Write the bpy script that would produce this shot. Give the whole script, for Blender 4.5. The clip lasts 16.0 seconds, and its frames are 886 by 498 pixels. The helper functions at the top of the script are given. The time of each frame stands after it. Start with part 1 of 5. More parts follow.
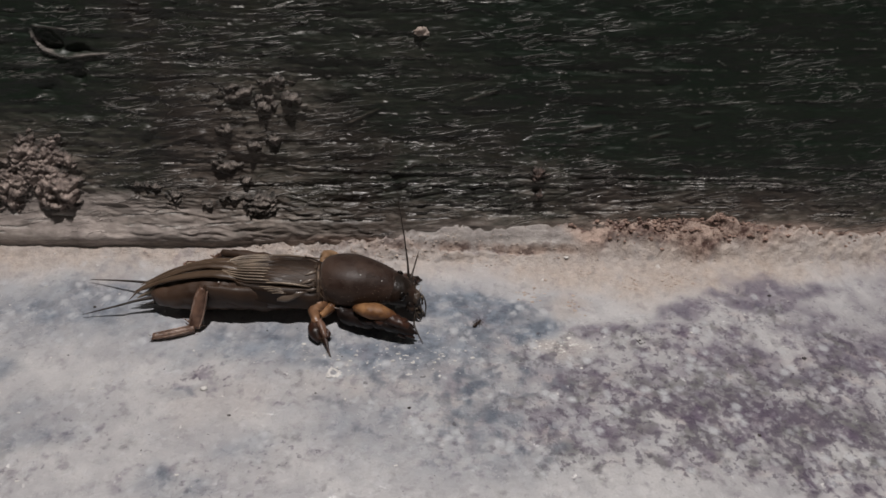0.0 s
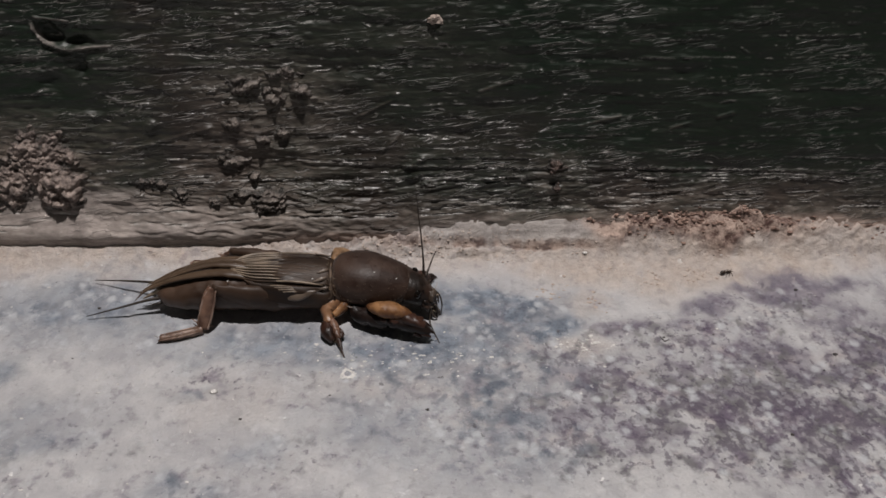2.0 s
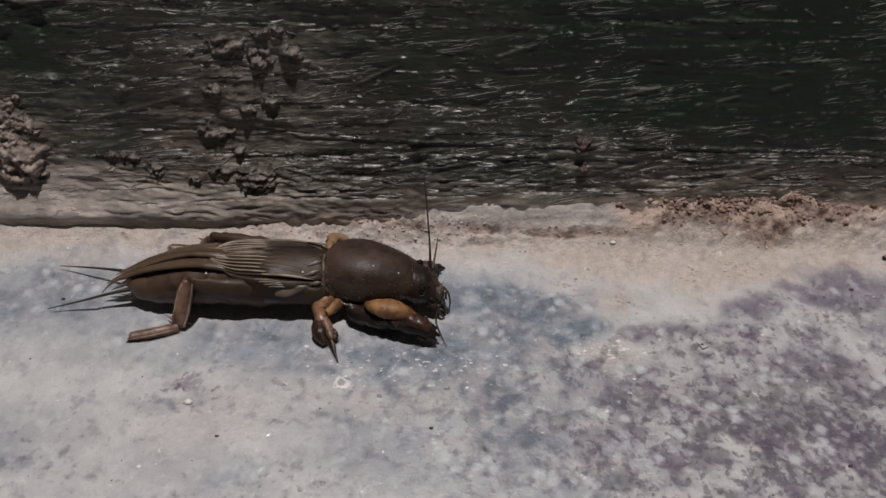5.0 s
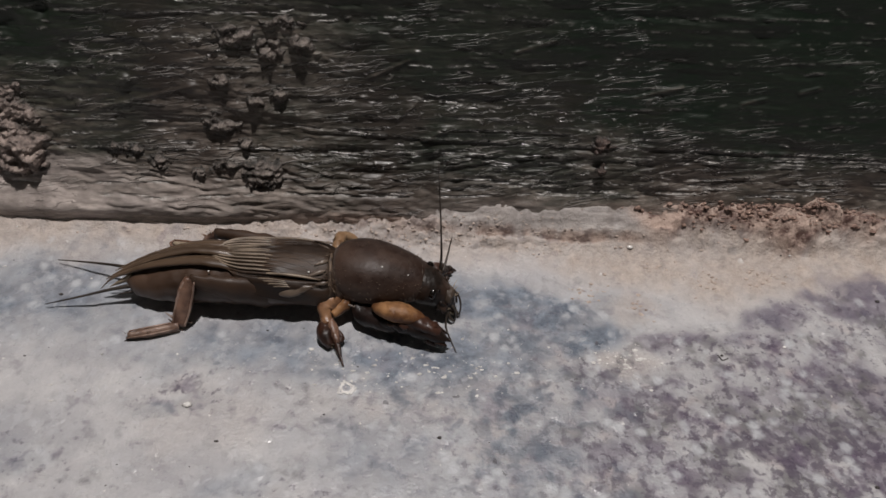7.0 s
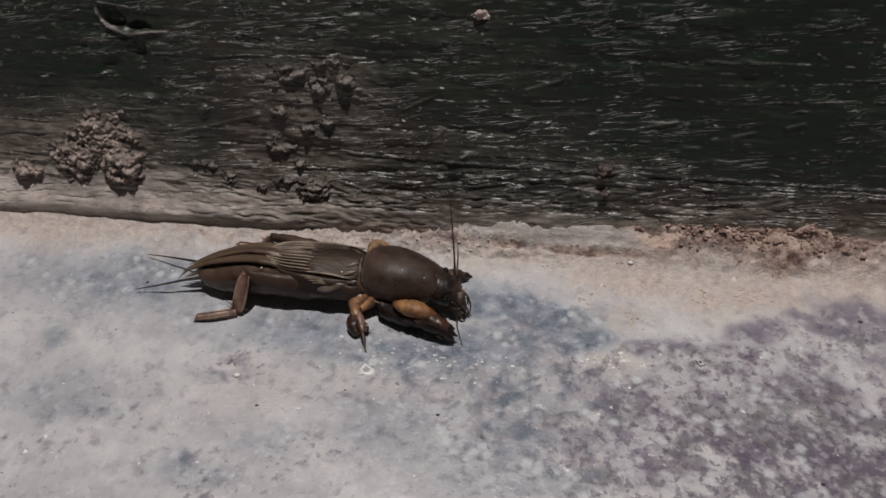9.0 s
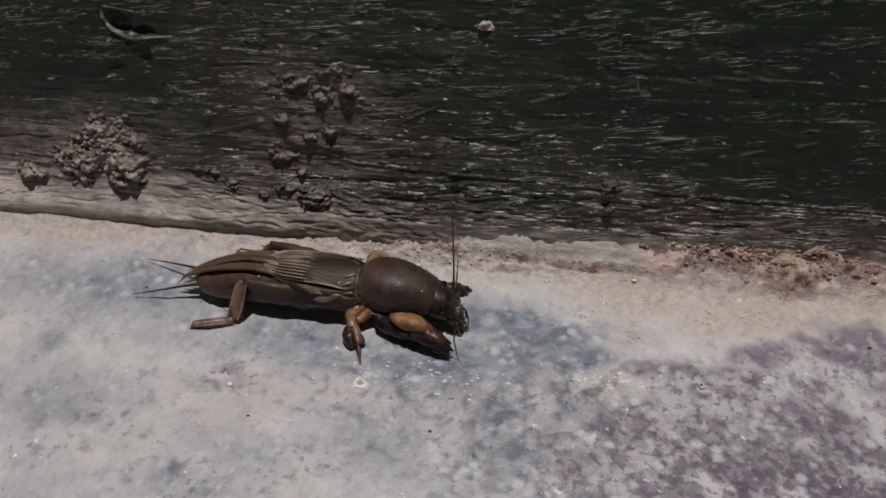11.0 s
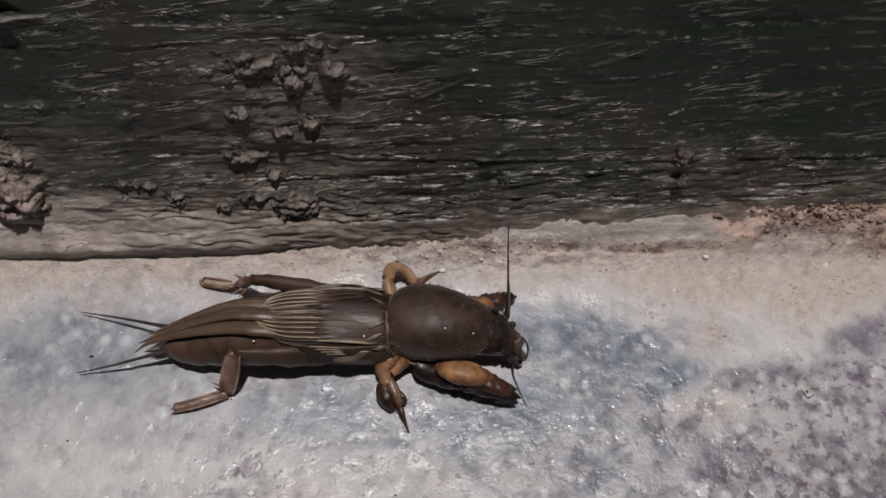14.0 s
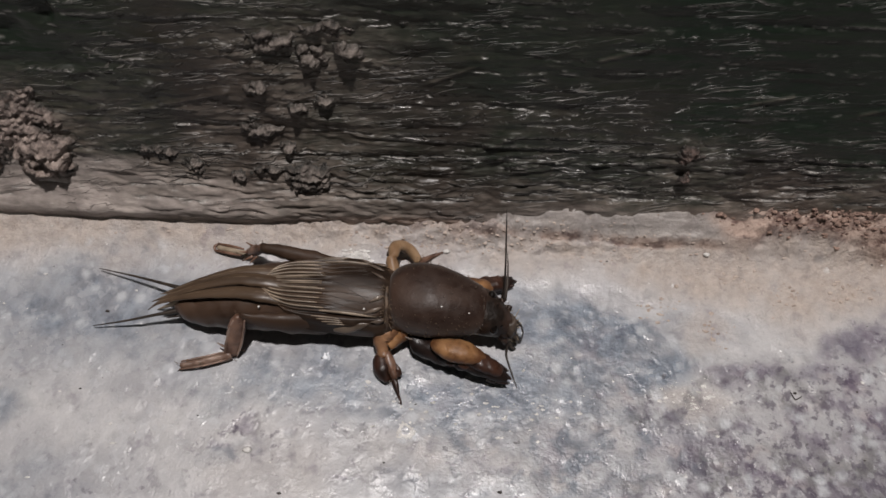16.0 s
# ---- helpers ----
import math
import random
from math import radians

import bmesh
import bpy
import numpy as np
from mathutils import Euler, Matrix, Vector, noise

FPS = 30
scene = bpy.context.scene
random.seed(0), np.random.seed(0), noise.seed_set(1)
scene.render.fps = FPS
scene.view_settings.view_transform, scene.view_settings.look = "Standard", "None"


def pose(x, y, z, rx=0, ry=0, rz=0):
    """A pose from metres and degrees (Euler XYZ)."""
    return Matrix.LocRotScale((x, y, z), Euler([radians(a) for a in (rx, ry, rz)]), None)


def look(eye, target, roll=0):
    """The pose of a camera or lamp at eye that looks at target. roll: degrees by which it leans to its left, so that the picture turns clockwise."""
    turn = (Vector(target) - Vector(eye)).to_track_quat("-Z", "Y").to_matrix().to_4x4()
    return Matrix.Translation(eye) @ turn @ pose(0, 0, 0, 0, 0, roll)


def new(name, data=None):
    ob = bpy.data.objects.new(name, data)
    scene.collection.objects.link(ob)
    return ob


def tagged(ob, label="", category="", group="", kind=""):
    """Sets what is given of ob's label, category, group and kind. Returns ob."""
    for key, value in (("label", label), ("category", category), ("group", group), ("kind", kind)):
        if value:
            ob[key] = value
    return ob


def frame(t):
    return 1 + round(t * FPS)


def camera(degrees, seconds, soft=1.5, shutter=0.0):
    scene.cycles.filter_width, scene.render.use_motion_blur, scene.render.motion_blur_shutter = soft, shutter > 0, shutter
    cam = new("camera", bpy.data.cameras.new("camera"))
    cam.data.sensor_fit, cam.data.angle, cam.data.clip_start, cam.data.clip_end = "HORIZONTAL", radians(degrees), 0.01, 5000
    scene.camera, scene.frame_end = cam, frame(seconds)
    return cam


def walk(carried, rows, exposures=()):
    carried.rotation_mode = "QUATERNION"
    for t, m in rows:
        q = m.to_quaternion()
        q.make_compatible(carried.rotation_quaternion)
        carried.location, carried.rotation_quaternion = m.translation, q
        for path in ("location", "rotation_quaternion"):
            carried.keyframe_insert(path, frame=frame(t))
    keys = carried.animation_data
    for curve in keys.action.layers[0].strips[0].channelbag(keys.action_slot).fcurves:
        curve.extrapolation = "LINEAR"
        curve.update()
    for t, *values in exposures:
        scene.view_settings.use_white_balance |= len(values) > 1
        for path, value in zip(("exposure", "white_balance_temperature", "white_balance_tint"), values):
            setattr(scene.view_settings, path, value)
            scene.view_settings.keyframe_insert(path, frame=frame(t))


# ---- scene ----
MM = 0.001  # all plans below are in millimetres
cam = camera(60.65, 16.0, soft=1.6)
# seconds, eye, target, roll
PATH = [
    (0, (3.63, -1.84, 81.02), (9.87, 75.72, 18.22), 3.25),
    (0.5, (2.11, -1.84, 79.75), (9.30, 76.52, 18.03), 2.43),
    (1, (2.25, -0.58, 80.02), (9.27, 76.41, 16.59), 2.80),
    (1.5, (2.50, -0.44, 78.12), (8.75, 77.20, 15.41), 2.61),
    (2, (1.71, 0.77, 77.85), (7.79, 78.46, 15.19), 2.59),
    (2.5, (2.54, 4.13, 74.99), (8.04, 80.37, 10.52), 2.84),
    (3, (2.81, 8.94, 75.14), (8.06, 83.70, 8.93), 2.54),
    (3.5, (2.94, 12.97, 73.72), (8.15, 86.03, 5.63), 2.75),
    (4, (2.98, 13.86, 73.47), (7.96, 87.08, 5.54), 2.77),
    (6.5, (1.79, 17.07, 71.49), (6.28, 90.65, 3.92), 3.97),
    (7, (1.91, 17.63, 70.99), (6.09, 90.96, 3.12), 4.02),
    (7.5, (2.12, 16.19, 72.42), (5.66, 89.51, 4.51), 3.39),
    (8, (8.00, 6.15, 81.77), (4.56, 79.66, 14.06), -0.45),
    (8.5, (11.92, 4.28, 82.10), (4.84, 77.92, 14.81), -0.91),
    (9, (13.47, 6.09, 81.35), (4.59, 79.98, 14.56), -0.62),
    (11.5, (16.99, 8.32, 81.10), (3.52, 82.31, 15.19), -0.48),
    (12, (17.74, 9.55, 80.76), (2.11, 84.33, 16.23), -0.38),
    (12.5, (6.97, 21.73, 81.42), (0.43, 91.60, 10.18), 0.30),
    (13, (0.08, 34.07, 84.06), (-0.76, 95.83, 5.41), 0.66),
    (13.5, (-4.04, 42.85, 83.67), (-1.22, 97.82, 0.18), 1.65),
    (14, (-5.89, 47.35, 81.80), (-0.50, 99.17, -3.56), 3.78),
    (14.5, (-2.81, 45.91, 82.08), (-0.06, 101.27, -1.15), 1.95),
    (15, (-1.31, 43.77, 90.27), (1.28, 97.39, 5.90), 1.62),
    (15.5, (0.89, 43.41, 88.02), (1.89, 97.75, 4.08), -0.18),
    (16, (-2.57, 45.63, 84.20), (-1.41, 95.61, -2.40), 3.48),
]
walk(cam, [(t, look(Vector(eye) * MM, Vector(target) * MM, roll)) for t, eye, target, roll in PATH])

# ---------------------------------------------------------------- light
LIGHT_WAY = Vector((0.02, -0.04, 0.98)).normalized()
AIM = Vector((5, 80, 0)) * MM
lamp_data = bpy.data.lights.new("overhead_lamp", "AREA")
lamp_data.shape, lamp_data.size, lamp_data.energy = "DISK", 0.03, 5.1
lamp_data.color = (1.0, 0.945, 0.925)
lamp = new("overhead_lamp", lamp_data)
lamp.matrix_world = look(AIM + LIGHT_WAY * 0.75, AIM)

world = bpy.data.worlds.new("night")
scene.world = world
world.use_nodes = True
world.node_tree.nodes["Background"].inputs["Color"].default_value = (1.0, 0.95, 0.88, 1)
world.node_tree.nodes["Background"].inputs["Strength"].default_value = 0.028


# ---------------------------------------------------------------- materials
class Nodes:
    """Short hand for one node material."""

    def __init__(self, name):
        self.mat = bpy.data.materials.new(name)
        self.mat.use_nodes = True
        self.tree = self.mat.node_tree
        self.bsdf = self.tree.nodes["Principled BSDF"]
        self.place = self.tree.nodes.new("ShaderNodeTexCoord").outputs["Object"]

    def put(self, socket, value):
        if isinstance(value, bpy.types.NodeSocket):
            self.tree.links.new(value, socket)
        elif isinstance(value, tuple) and len(value) == 3 and socket.type == "RGBA":
            socket.default_value = (*value, 1)
        else:
            socket.default_value = value

    def scaled(self, sx, sy, sz, turn=0.0):
        n = self.tree.nodes.new("ShaderNodeMapping")
        self.put(n.inputs["Vector"], self.place)
        if turn:
            n.inputs["Rotation"].default_value = (0, radians(turn), 0)
            first, n = n, self.tree.nodes.new("ShaderNodeMapping")
            self.put(n.inputs["Vector"], first.outputs["Vector"])
        n.inputs["Scale"].default_value = (sx, sy, sz)
        return n.outputs["Vector"]

    def noise(self, scale, detail=4.0, rough=0.55, vector=None, warp=0.0):
        n = self.tree.nodes.new("ShaderNodeTexNoise")
        self.put(n.inputs["Vector"], vector or self.place)
        n.inputs["Scale"].default_value, n.inputs["Detail"].default_value = scale, detail
        n.inputs["Roughness"].default_value, n.inputs["Distortion"].default_value = rough, warp
        return n.outputs["Fac"]

    def cells(self, scale, vector=None, feature="F1", out="Distance", rand=1.0):
        n = self.tree.nodes.new("ShaderNodeTexVoronoi")
        n.feature = feature
        self.put(n.inputs["Vector"], vector or self.place)
        n.inputs["Scale"].default_value = scale
        n.inputs["Randomness"].default_value = rand
        return n.outputs[out]

    def warped(self, scale, amount):
        """Coordinates shaken by noise, so that cells get ragged borders."""
        n = self.tree.nodes.new("ShaderNodeTexNoise")
        self.put(n.inputs["Vector"], self.place)
        n.inputs["Scale"].default_value, n.inputs["Detail"].default_value = scale, 4.0
        a = self.tree.nodes.new("ShaderNodeVectorMath")
        a.operation = "MULTIPLY_ADD"
        self.put(a.inputs[0], n.outputs["Color"])
        a.inputs[1].default_value = (amount, amount, amount)
        self.put(a.inputs[2], self.place)
        return a.outputs[0]

    def chance(self, scale, vector):
        """A random number for each cell."""
        n = self.tree.nodes.new("ShaderNodeTexVoronoi")
        self.put(n.inputs["Vector"], vector)
        n.inputs["Scale"].default_value = scale
        return self.math("FRACT", self.math("MULTIPLY", n.outputs["Color"], 1.0))

    def ramp(self, fac, low, high, a=0.0, b=1.0):
        n = self.tree.nodes.new("ShaderNodeMapRange")
        n.interpolation_type = "SMOOTHSTEP"
        self.put(n.inputs["Value"], fac)
        for key, v in (("From Min", low), ("From Max", high), ("To Min", a), ("To Max", b)):
            n.inputs[key].default_value = v
        return n.outputs["Result"]

    def math(self, op, a, b=0.0):
        n = self.tree.nodes.new("ShaderNodeMath")
        n.operation = op
        self.put(n.inputs[0], a)
        self.put(n.inputs[1], b)
        return n.outputs[0]

    def mix(self, fac, a, b, blend="MIX"):
        n = self.tree.nodes.new("ShaderNodeMix")
        n.data_type, n.blend_type = "RGBA", blend
        self.put(n.inputs["Factor"], fac)
        self.put(n.inputs[6], a)
        self.put(n.inputs[7], b)
        return n.outputs[2]

    def attribute(self, name):
        n = self.tree.nodes.new("ShaderNodeAttribute")
        n.attribute_name = name
        return n.outputs["Fac"]

    def rand(self):
        return self.tree.nodes.new("ShaderNodeObjectInfo").outputs["Random"]

    def island(self):
        return self.tree.nodes.new("ShaderNodeNewGeometry").outputs["Random Per Island"]

    def bump(self, height, strength, distance, normal=None):
        n = self.tree.nodes.new("ShaderNodeBump")
        self.put(n.inputs["Height"], height)
        n.inputs["Strength"].default_value, n.inputs["Distance"].default_value = strength, distance
        if normal:
            self.put(n.inputs["Normal"], normal)
        return n.outputs["Normal"]

    def done(self, color, rough, normal=None, spec=0.5, **more):
        self.put(self.bsdf.inputs["Base Color"], color)
        self.put(self.bsdf.inputs["Roughness"], rough)
        self.put(self.bsdf.inputs["Specular IOR Level"], spec)
        if normal:
            self.put(self.bsdf.inputs["Normal"], normal)
        for key, v in more.items():
            self.put(self.bsdf.inputs[key.replace("_", " ")], v)
        return self.mat


def concrete_floor():
    n = Nodes("stained_concrete")
    blue, purple, dust, soil, mott, slab = (n.attribute(k) for k in ("blue", "purple", "dust", "soil", "mott", "slab"))
    mott = n.math("MULTIPLY", mott, n.ramp(dust, 0.1, 0.9, 1.0, 0.3))
    blotch = n.noise(90, 6, 0.6)
    fine = n.noise(800, 5, 0.65)
    grain = n.noise(2600, 3, 0.6)
    mid = n.noise(300, 6, 0.65)
    ragged = n.warped(1300, 0.0010)
    chips = n.chance(1250, ragged)
    flakes = n.chance(800, n.warped(900, 0.0014))
    bits = n.chance(2100, ragged)
    base = n.mix(n.ramp(blotch, 0.36, 0.64), (0.392, 0.384, 0.394), (0.530, 0.520, 0.517))
    base = n.mix(n.ramp(mid, 0.35, 0.7, 0.0, 0.35), base, (0.33, 0.325, 0.345))
    base = n.mix(blue, base, n.mix(n.ramp(mid, 0.35, 0.65), (0.088, 0.108, 0.142), (0.235, 0.272, 0.32)))
    tan = n.mix(n.ramp(fine, 0.32, 0.7), (0.395, 0.328, 0.282), (0.53, 0.452, 0.395))
    base = n.mix(n.math("MULTIPLY", dust, 0.92), base, tan)
    base = n.mix(n.ramp(purple, 0.05, 0.95, 0.0, 0.9), base, n.mix(n.ramp(mid, 0.35, 0.65), (0.098, 0.085, 0.125), (0.205, 0.182, 0.215)))
    # ragged dark flakes and chips, thick where the stain has eaten in
    spots = n.ramp(n.noise(390, 3, 0.55, None, 0.2), 0.29, 0.71)
    d1 = n.ramp(n.math("SUBTRACT", n.math("MULTIPLY", mott, 1.05), n.math("ADD", n.math("MULTIPLY", flakes, 0.10), n.math("MULTIPLY", spots, 0.90))), -0.34, 0.36)
    hue = n.noise(140, 3, 0.5)
    # soft blotches of beige, grey and violet between the dark spots
    hazy = n.ramp(mott, 0.05, 0.5)
    base = n.mix(n.math("MULTIPLY", hazy, n.ramp(n.noise(210, 4, 0.55), 0.50, 0.66, 0.0, 0.55)), base, (0.215, 0.192, 0.222))
    base = n.mix(n.math("MULTIPLY", hazy, n.ramp(n.noise(240, 4, 0.55, n.scaled(1, 1.3, 1)), 0.52, 0.66, 0.0, 0.5)), base, (0.50, 0.445, 0.425))
    dark = n.mix(n.ramp(blue, 0.1, 0.5), n.mix(n.ramp(hue, 0.42, 0.58), (0.115, 0.088, 0.130), (0.145, 0.142, 0.142)), (0.10, 0.122, 0.155))
    base = n.mix(n.math("MULTIPLY", d1, n.ramp(n.noise(260, 3, 0.5), 0.35, 0.65, 0.5, 1.0)), base, dark)
    small = n.ramp(n.noise(900, 4, 0.6, None, 0.15), 0.30, 0.68)
    d2 = n.ramp(n.math("SUBTRACT", n.math("MULTIPLY", mott, 0.78), n.math("ADD", n.math("MULTIPLY", small, 0.92), n.math("MULTIPLY", chips, 0.08))), -0.16, 0.20)
    base = n.mix(n.math("MULTIPLY", d2, n.ramp(blue, 0.1, 0.5, 0.7, 0.25)), base, (0.092, 0.076, 0.104))
    # pale chips of the aggregate
    more = n.ramp(n.noise(120, 4, 0.6), 0.4, 0.65, 0.07, 0.42)
    p1 = n.ramp(n.math("SUBTRACT", more, n.math("SUBTRACT", 1.0, chips)), -0.02, 0.06)
    base = n.mix(n.math("MULTIPLY", p1, 0.28), base, n.mix(dust, (0.50, 0.505, 0.525), (0.56, 0.49, 0.43)))
    dots = n.math("MULTIPLY", n.ramp(n.cells(450, n.warped(1200, 0.0008)), 0.46, 0.14), n.ramp(n.noise(190, 3, 0.55), 0.46, 0.60))
    base = n.mix(n.math("MULTIPLY", dots, n.ramp(n.math("ADD", blue, mott), 0.0, 0.45, 0.10, 0.72)), base, (0.53, 0.545, 0.565))
    p2 = n.ramp(n.math("SUBTRACT", n.math("MULTIPLY", more, 0.12), n.math("SUBTRACT", 1.0, bits)), -0.01, 0.02)
    base = n.mix(p2, base, (0.80, 0.79, 0.77))
    d3 = n.ramp(n.math("SUBTRACT", n.math("ADD", n.math("MULTIPLY", mott, 0.10), 0.012), bits), -0.004, 0.006)
    base = n.mix(n.math("MULTIPLY", d3, 0.7), base, (0.08, 0.072, 0.08))
    base = n.mix(n.ramp(grain, 0.3, 0.75, 0.0, 0.14), base, (0.22, 0.21, 0.21))
    base = n.mix(n.math("MULTIPLY", slab, 0.85), base, n.mix(n.ramp(n.noise(1.0, 4, 0.6, n.scaled(90, 700, 700)), 0.35, 0.65), (0.185, 0.165, 0.152), (0.40, 0.365, 0.34)))
    # this mask also carries the painted shade along the ledge
    base = n.mix(soil, base, n.mix(n.ramp(n.noise(420, 5, 0.65), 0.37, 0.60), (0.105, 0.056, 0.045), (0.47, 0.355, 0.295)))
    rise = n.math("SUBTRACT", n.math("MULTIPLY", p1, 0.3), n.math("MULTIPLY", d1, 0.25))
    height = n.math("ADD", n.math("MULTIPLY", fine, 0.45), n.math("ADD", n.math("MULTIPLY", grain, 0.18), n.math("ADD", rise, n.math("MULTIPLY", mid, 0.6))))
    sand = n.math("MULTIPLY", dust, n.math("ADD", n.ramp(n.noise(1300, 4, 0.7), 0.35, 0.65), n.ramp(n.noise(500, 3, 0.6), 0.4, 0.6)))
    height = n.math("ADD", height, n.math("MULTIPLY", sand, 0.45))
    rough = n.math("ADD", n.ramp(n.noise(450, 4), 0.35, 0.65, 0.20, 0.48), n.math("MULTIPLY", dust, 0.42))
    return n.done(base, rough, n.bump(height, 0.5, 0.0004), spec=0.55)


def painted_wall():
    n = Nodes("weathered_green_paint")
    dust, soil, bare, pale, edge = (n.attribute(k) for k in ("dust", "soil", "bare", "pale", "crest"))
    streak = n.noise(1.0, 5, 0.6, n.scaled(110, 300, 1000), 0.4)
    fine = n.noise(1.0, 4, 0.65, n.scaled(600, 1400, 2000), 0.6)
    dabs = n.noise(1.0, 1.5, 0.5, n.scaled(240, 700, 2200, 10), 0.8)
    lines = n.noise(1.0, 1, 0.5, n.scaled(150, 700, 3000, 7), 0.6)
    curls = n.noise(1.0, 1.5, 0.5, n.scaled(620, 1000, 1900, 20), 1.2)
    gate = n.noise(1.0, 3, 0.5, n.scaled(110, 120, 240), 0.3)
    blotch = n.noise(55, 4, 0.6)
    base = n.mix(n.ramp(blotch, 0.35, 0.65), (0.0072, 0.0150, 0.0086), (0.0120, 0.0175, 0.0115))
    base = n.mix(n.math("MULTIPLY", n.ramp(bare, 0.45, 0.9), n.ramp(n.noise(60, 3, 0.5), 0.40, 0.6)), base, (0.021, 0.0160, 0.0128))
    base = n.mix(n.math("MULTIPLY", n.ramp(streak, 0.45, 0.7, 0.0, 0.38), n.ramp(bare, 0.0, 1.0, 0.1, 1.0)), base, (0.036, 0.030, 0.025))
    brush = n.mix(n.ramp(n.noise(260, 4, 0.6), 0.35, 0.65), (0.15, 0.115, 0.093), (0.31, 0.262, 0.222))
    base = n.mix(n.math("MULTIPLY", n.ramp(fine, 0.3, 0.7, 0.4, 1.0), dust), base, brush)
    base = n.mix(n.math("MULTIPLY", pale, n.ramp(fine, 0.35, 0.65, 0.7, 1.0)), base, n.mix(n.ramp(n.noise(150, 4, 0.6), 0.38, 0.62), (0.25, 0.217, 0.20), (0.50, 0.435, 0.40)))
    base = n.mix(soil, base, n.mix(n.ramp(n.noise(500, 4), 0.30, 0.54), (0.13, 0.072, 0.056), (0.46, 0.355, 0.30)))
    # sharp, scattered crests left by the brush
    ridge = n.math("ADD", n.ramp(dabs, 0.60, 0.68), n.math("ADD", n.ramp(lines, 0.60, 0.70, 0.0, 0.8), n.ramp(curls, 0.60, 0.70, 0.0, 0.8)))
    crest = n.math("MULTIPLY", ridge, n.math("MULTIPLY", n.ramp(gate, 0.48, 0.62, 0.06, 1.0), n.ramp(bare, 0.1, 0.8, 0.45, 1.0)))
    rough = n.math("ADD", n.ramp(n.noise(400, 3), 0.3, 0.7, 0.36, 0.52), n.math("ADD", n.math("MULTIPLY", n.math("MAXIMUM", n.math("MULTIPLY", dust, 0.8), pale), 0.3), n.math("ADD", n.ramp(bare, 0.0, 0.6, 0.09, 0.0), n.ramp(bare, 0.55, 0.85, 0.0, -0.05))))
    rough = n.math("SUBTRACT", rough, n.math("MULTIPLY", edge, 0.2))
    # glints on the crests, put into the colour as paler, broken lines
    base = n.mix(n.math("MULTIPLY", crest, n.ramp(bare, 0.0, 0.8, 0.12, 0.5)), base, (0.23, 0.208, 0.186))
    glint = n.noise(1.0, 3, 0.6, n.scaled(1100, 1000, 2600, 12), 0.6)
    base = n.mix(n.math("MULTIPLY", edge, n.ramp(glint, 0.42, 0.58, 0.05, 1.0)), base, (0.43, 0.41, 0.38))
    soft = n.ramp(bare, 0.0, 1.0, 0.30, 1.1)
    height = n.math("ADD", n.math("MULTIPLY", streak, 0.20), n.math("ADD", n.math("MULTIPLY", fine, 0.08), n.math("ADD", crest, n.math("MULTIPLY", n.math("MULTIPLY", edge, glint), 1.2))))
    return n.done(base, rough, n.bump(n.math("MULTIPLY", height, soft), 1.0, 0.0005), spec=n.math("ADD", n.ramp(bare, 0.1, 0.9, 0.32, 0.50), n.math("MULTIPLY", n.math("MAXIMUM", edge, crest), 0.4)))


def mud_crust(name, low, high):
    """Dry crumbly mud; where it lies thin the wall's dirty paint shows."""
    n = Nodes(name)
    f, g = n.noise(700, 5, 0.65), n.noise(1900, 4, 0.7)
    base = n.mix(n.ramp(f, 0.32, 0.68), low, high)
    base = n.mix(n.ramp(g, 0.55, 0.75, 0.0, 0.5), base, high)
    base = n.mix(n.math("MULTIPLY", n.attribute("thin"), n.ramp(f, 0.3, 0.6, 1.0, 0.6)), base, (0.030, 0.029, 0.025))
    return n.done(base, n.ramp(g, 0.35, 0.65, 0.3, 0.65), n.bump(g, 0.9, 0.0005), spec=0.5)


def crumbly(name, low, high, rough=0.85, scale=900):
    n = Nodes(name)
    f = n.noise(scale, 5, 0.65)
    base = n.mix(n.ramp(f, 0.3, 0.7), low, high)
    base = n.mix(n.math("MULTIPLY", n.island(), 0.4), base, high)
    return n.done(base, rough, n.bump(n.noise(scale * 1.6, 5, 0.75), 0.7, 0.0002), spec=0.4)


def chitin(name, low, high, rough, scale=500, stretch=(1, 1, 1), bump=0.3, spec=0.5, c=0.2, **more):
    n = Nodes(name)
    v = n.scaled(*stretch)
    f = n.noise(scale, 5, 0.6, v)
    g = n.noise(scale * 4, 3, 0.6, v)
    base = n.mix(n.ramp(f, 0.5 - c, 0.5 + c), low, high)
    base = n.mix(n.ramp(g, 0.35, 0.7, 0.0, 0.35), base, low)
    r = n.ramp(g, 0.3, 0.7, rough - 0.08, rough + 0.1)
    return n.done(base, r, n.bump(g, bump, 0.00012), spec=spec, **more)


def velvet_shell():
    """Dark brown shell with a dusty bloom, worn darker at the back and redder below."""
    n = Nodes("velvet_brown_shell")
    bloom, f, g = n.noise(170, 4, 0.55, n.scaled(0.6, 1, 1)), n.noise(700, 4, 0.6), n.noise(2600, 2, 0.6)
    base = n.mix(n.ramp(bloom, 0.34, 0.66), (0.021, 0.010, 0.0066), (0.068, 0.040, 0.0285))
    base = n.mix(n.ramp(f, 0.40, 0.68, 0.0, 0.3), base, (0.066, 0.045, 0.035))
    base = n.mix(n.ramp(g, 0.60, 0.72, 0.0, 0.25), base, (0.015, 0.009, 0.007))
    height = n.math("ADD", n.math("MULTIPLY", f, 0.6), n.math("MULTIPLY", g, 0.4))
    return n.done(base, n.ramp(f, 0.35, 0.65, 0.44, 0.60), n.bump(height, 0.4, 0.00022), spec=0.27, Sheen_Weight=0.2, Sheen_Roughness=0.4)


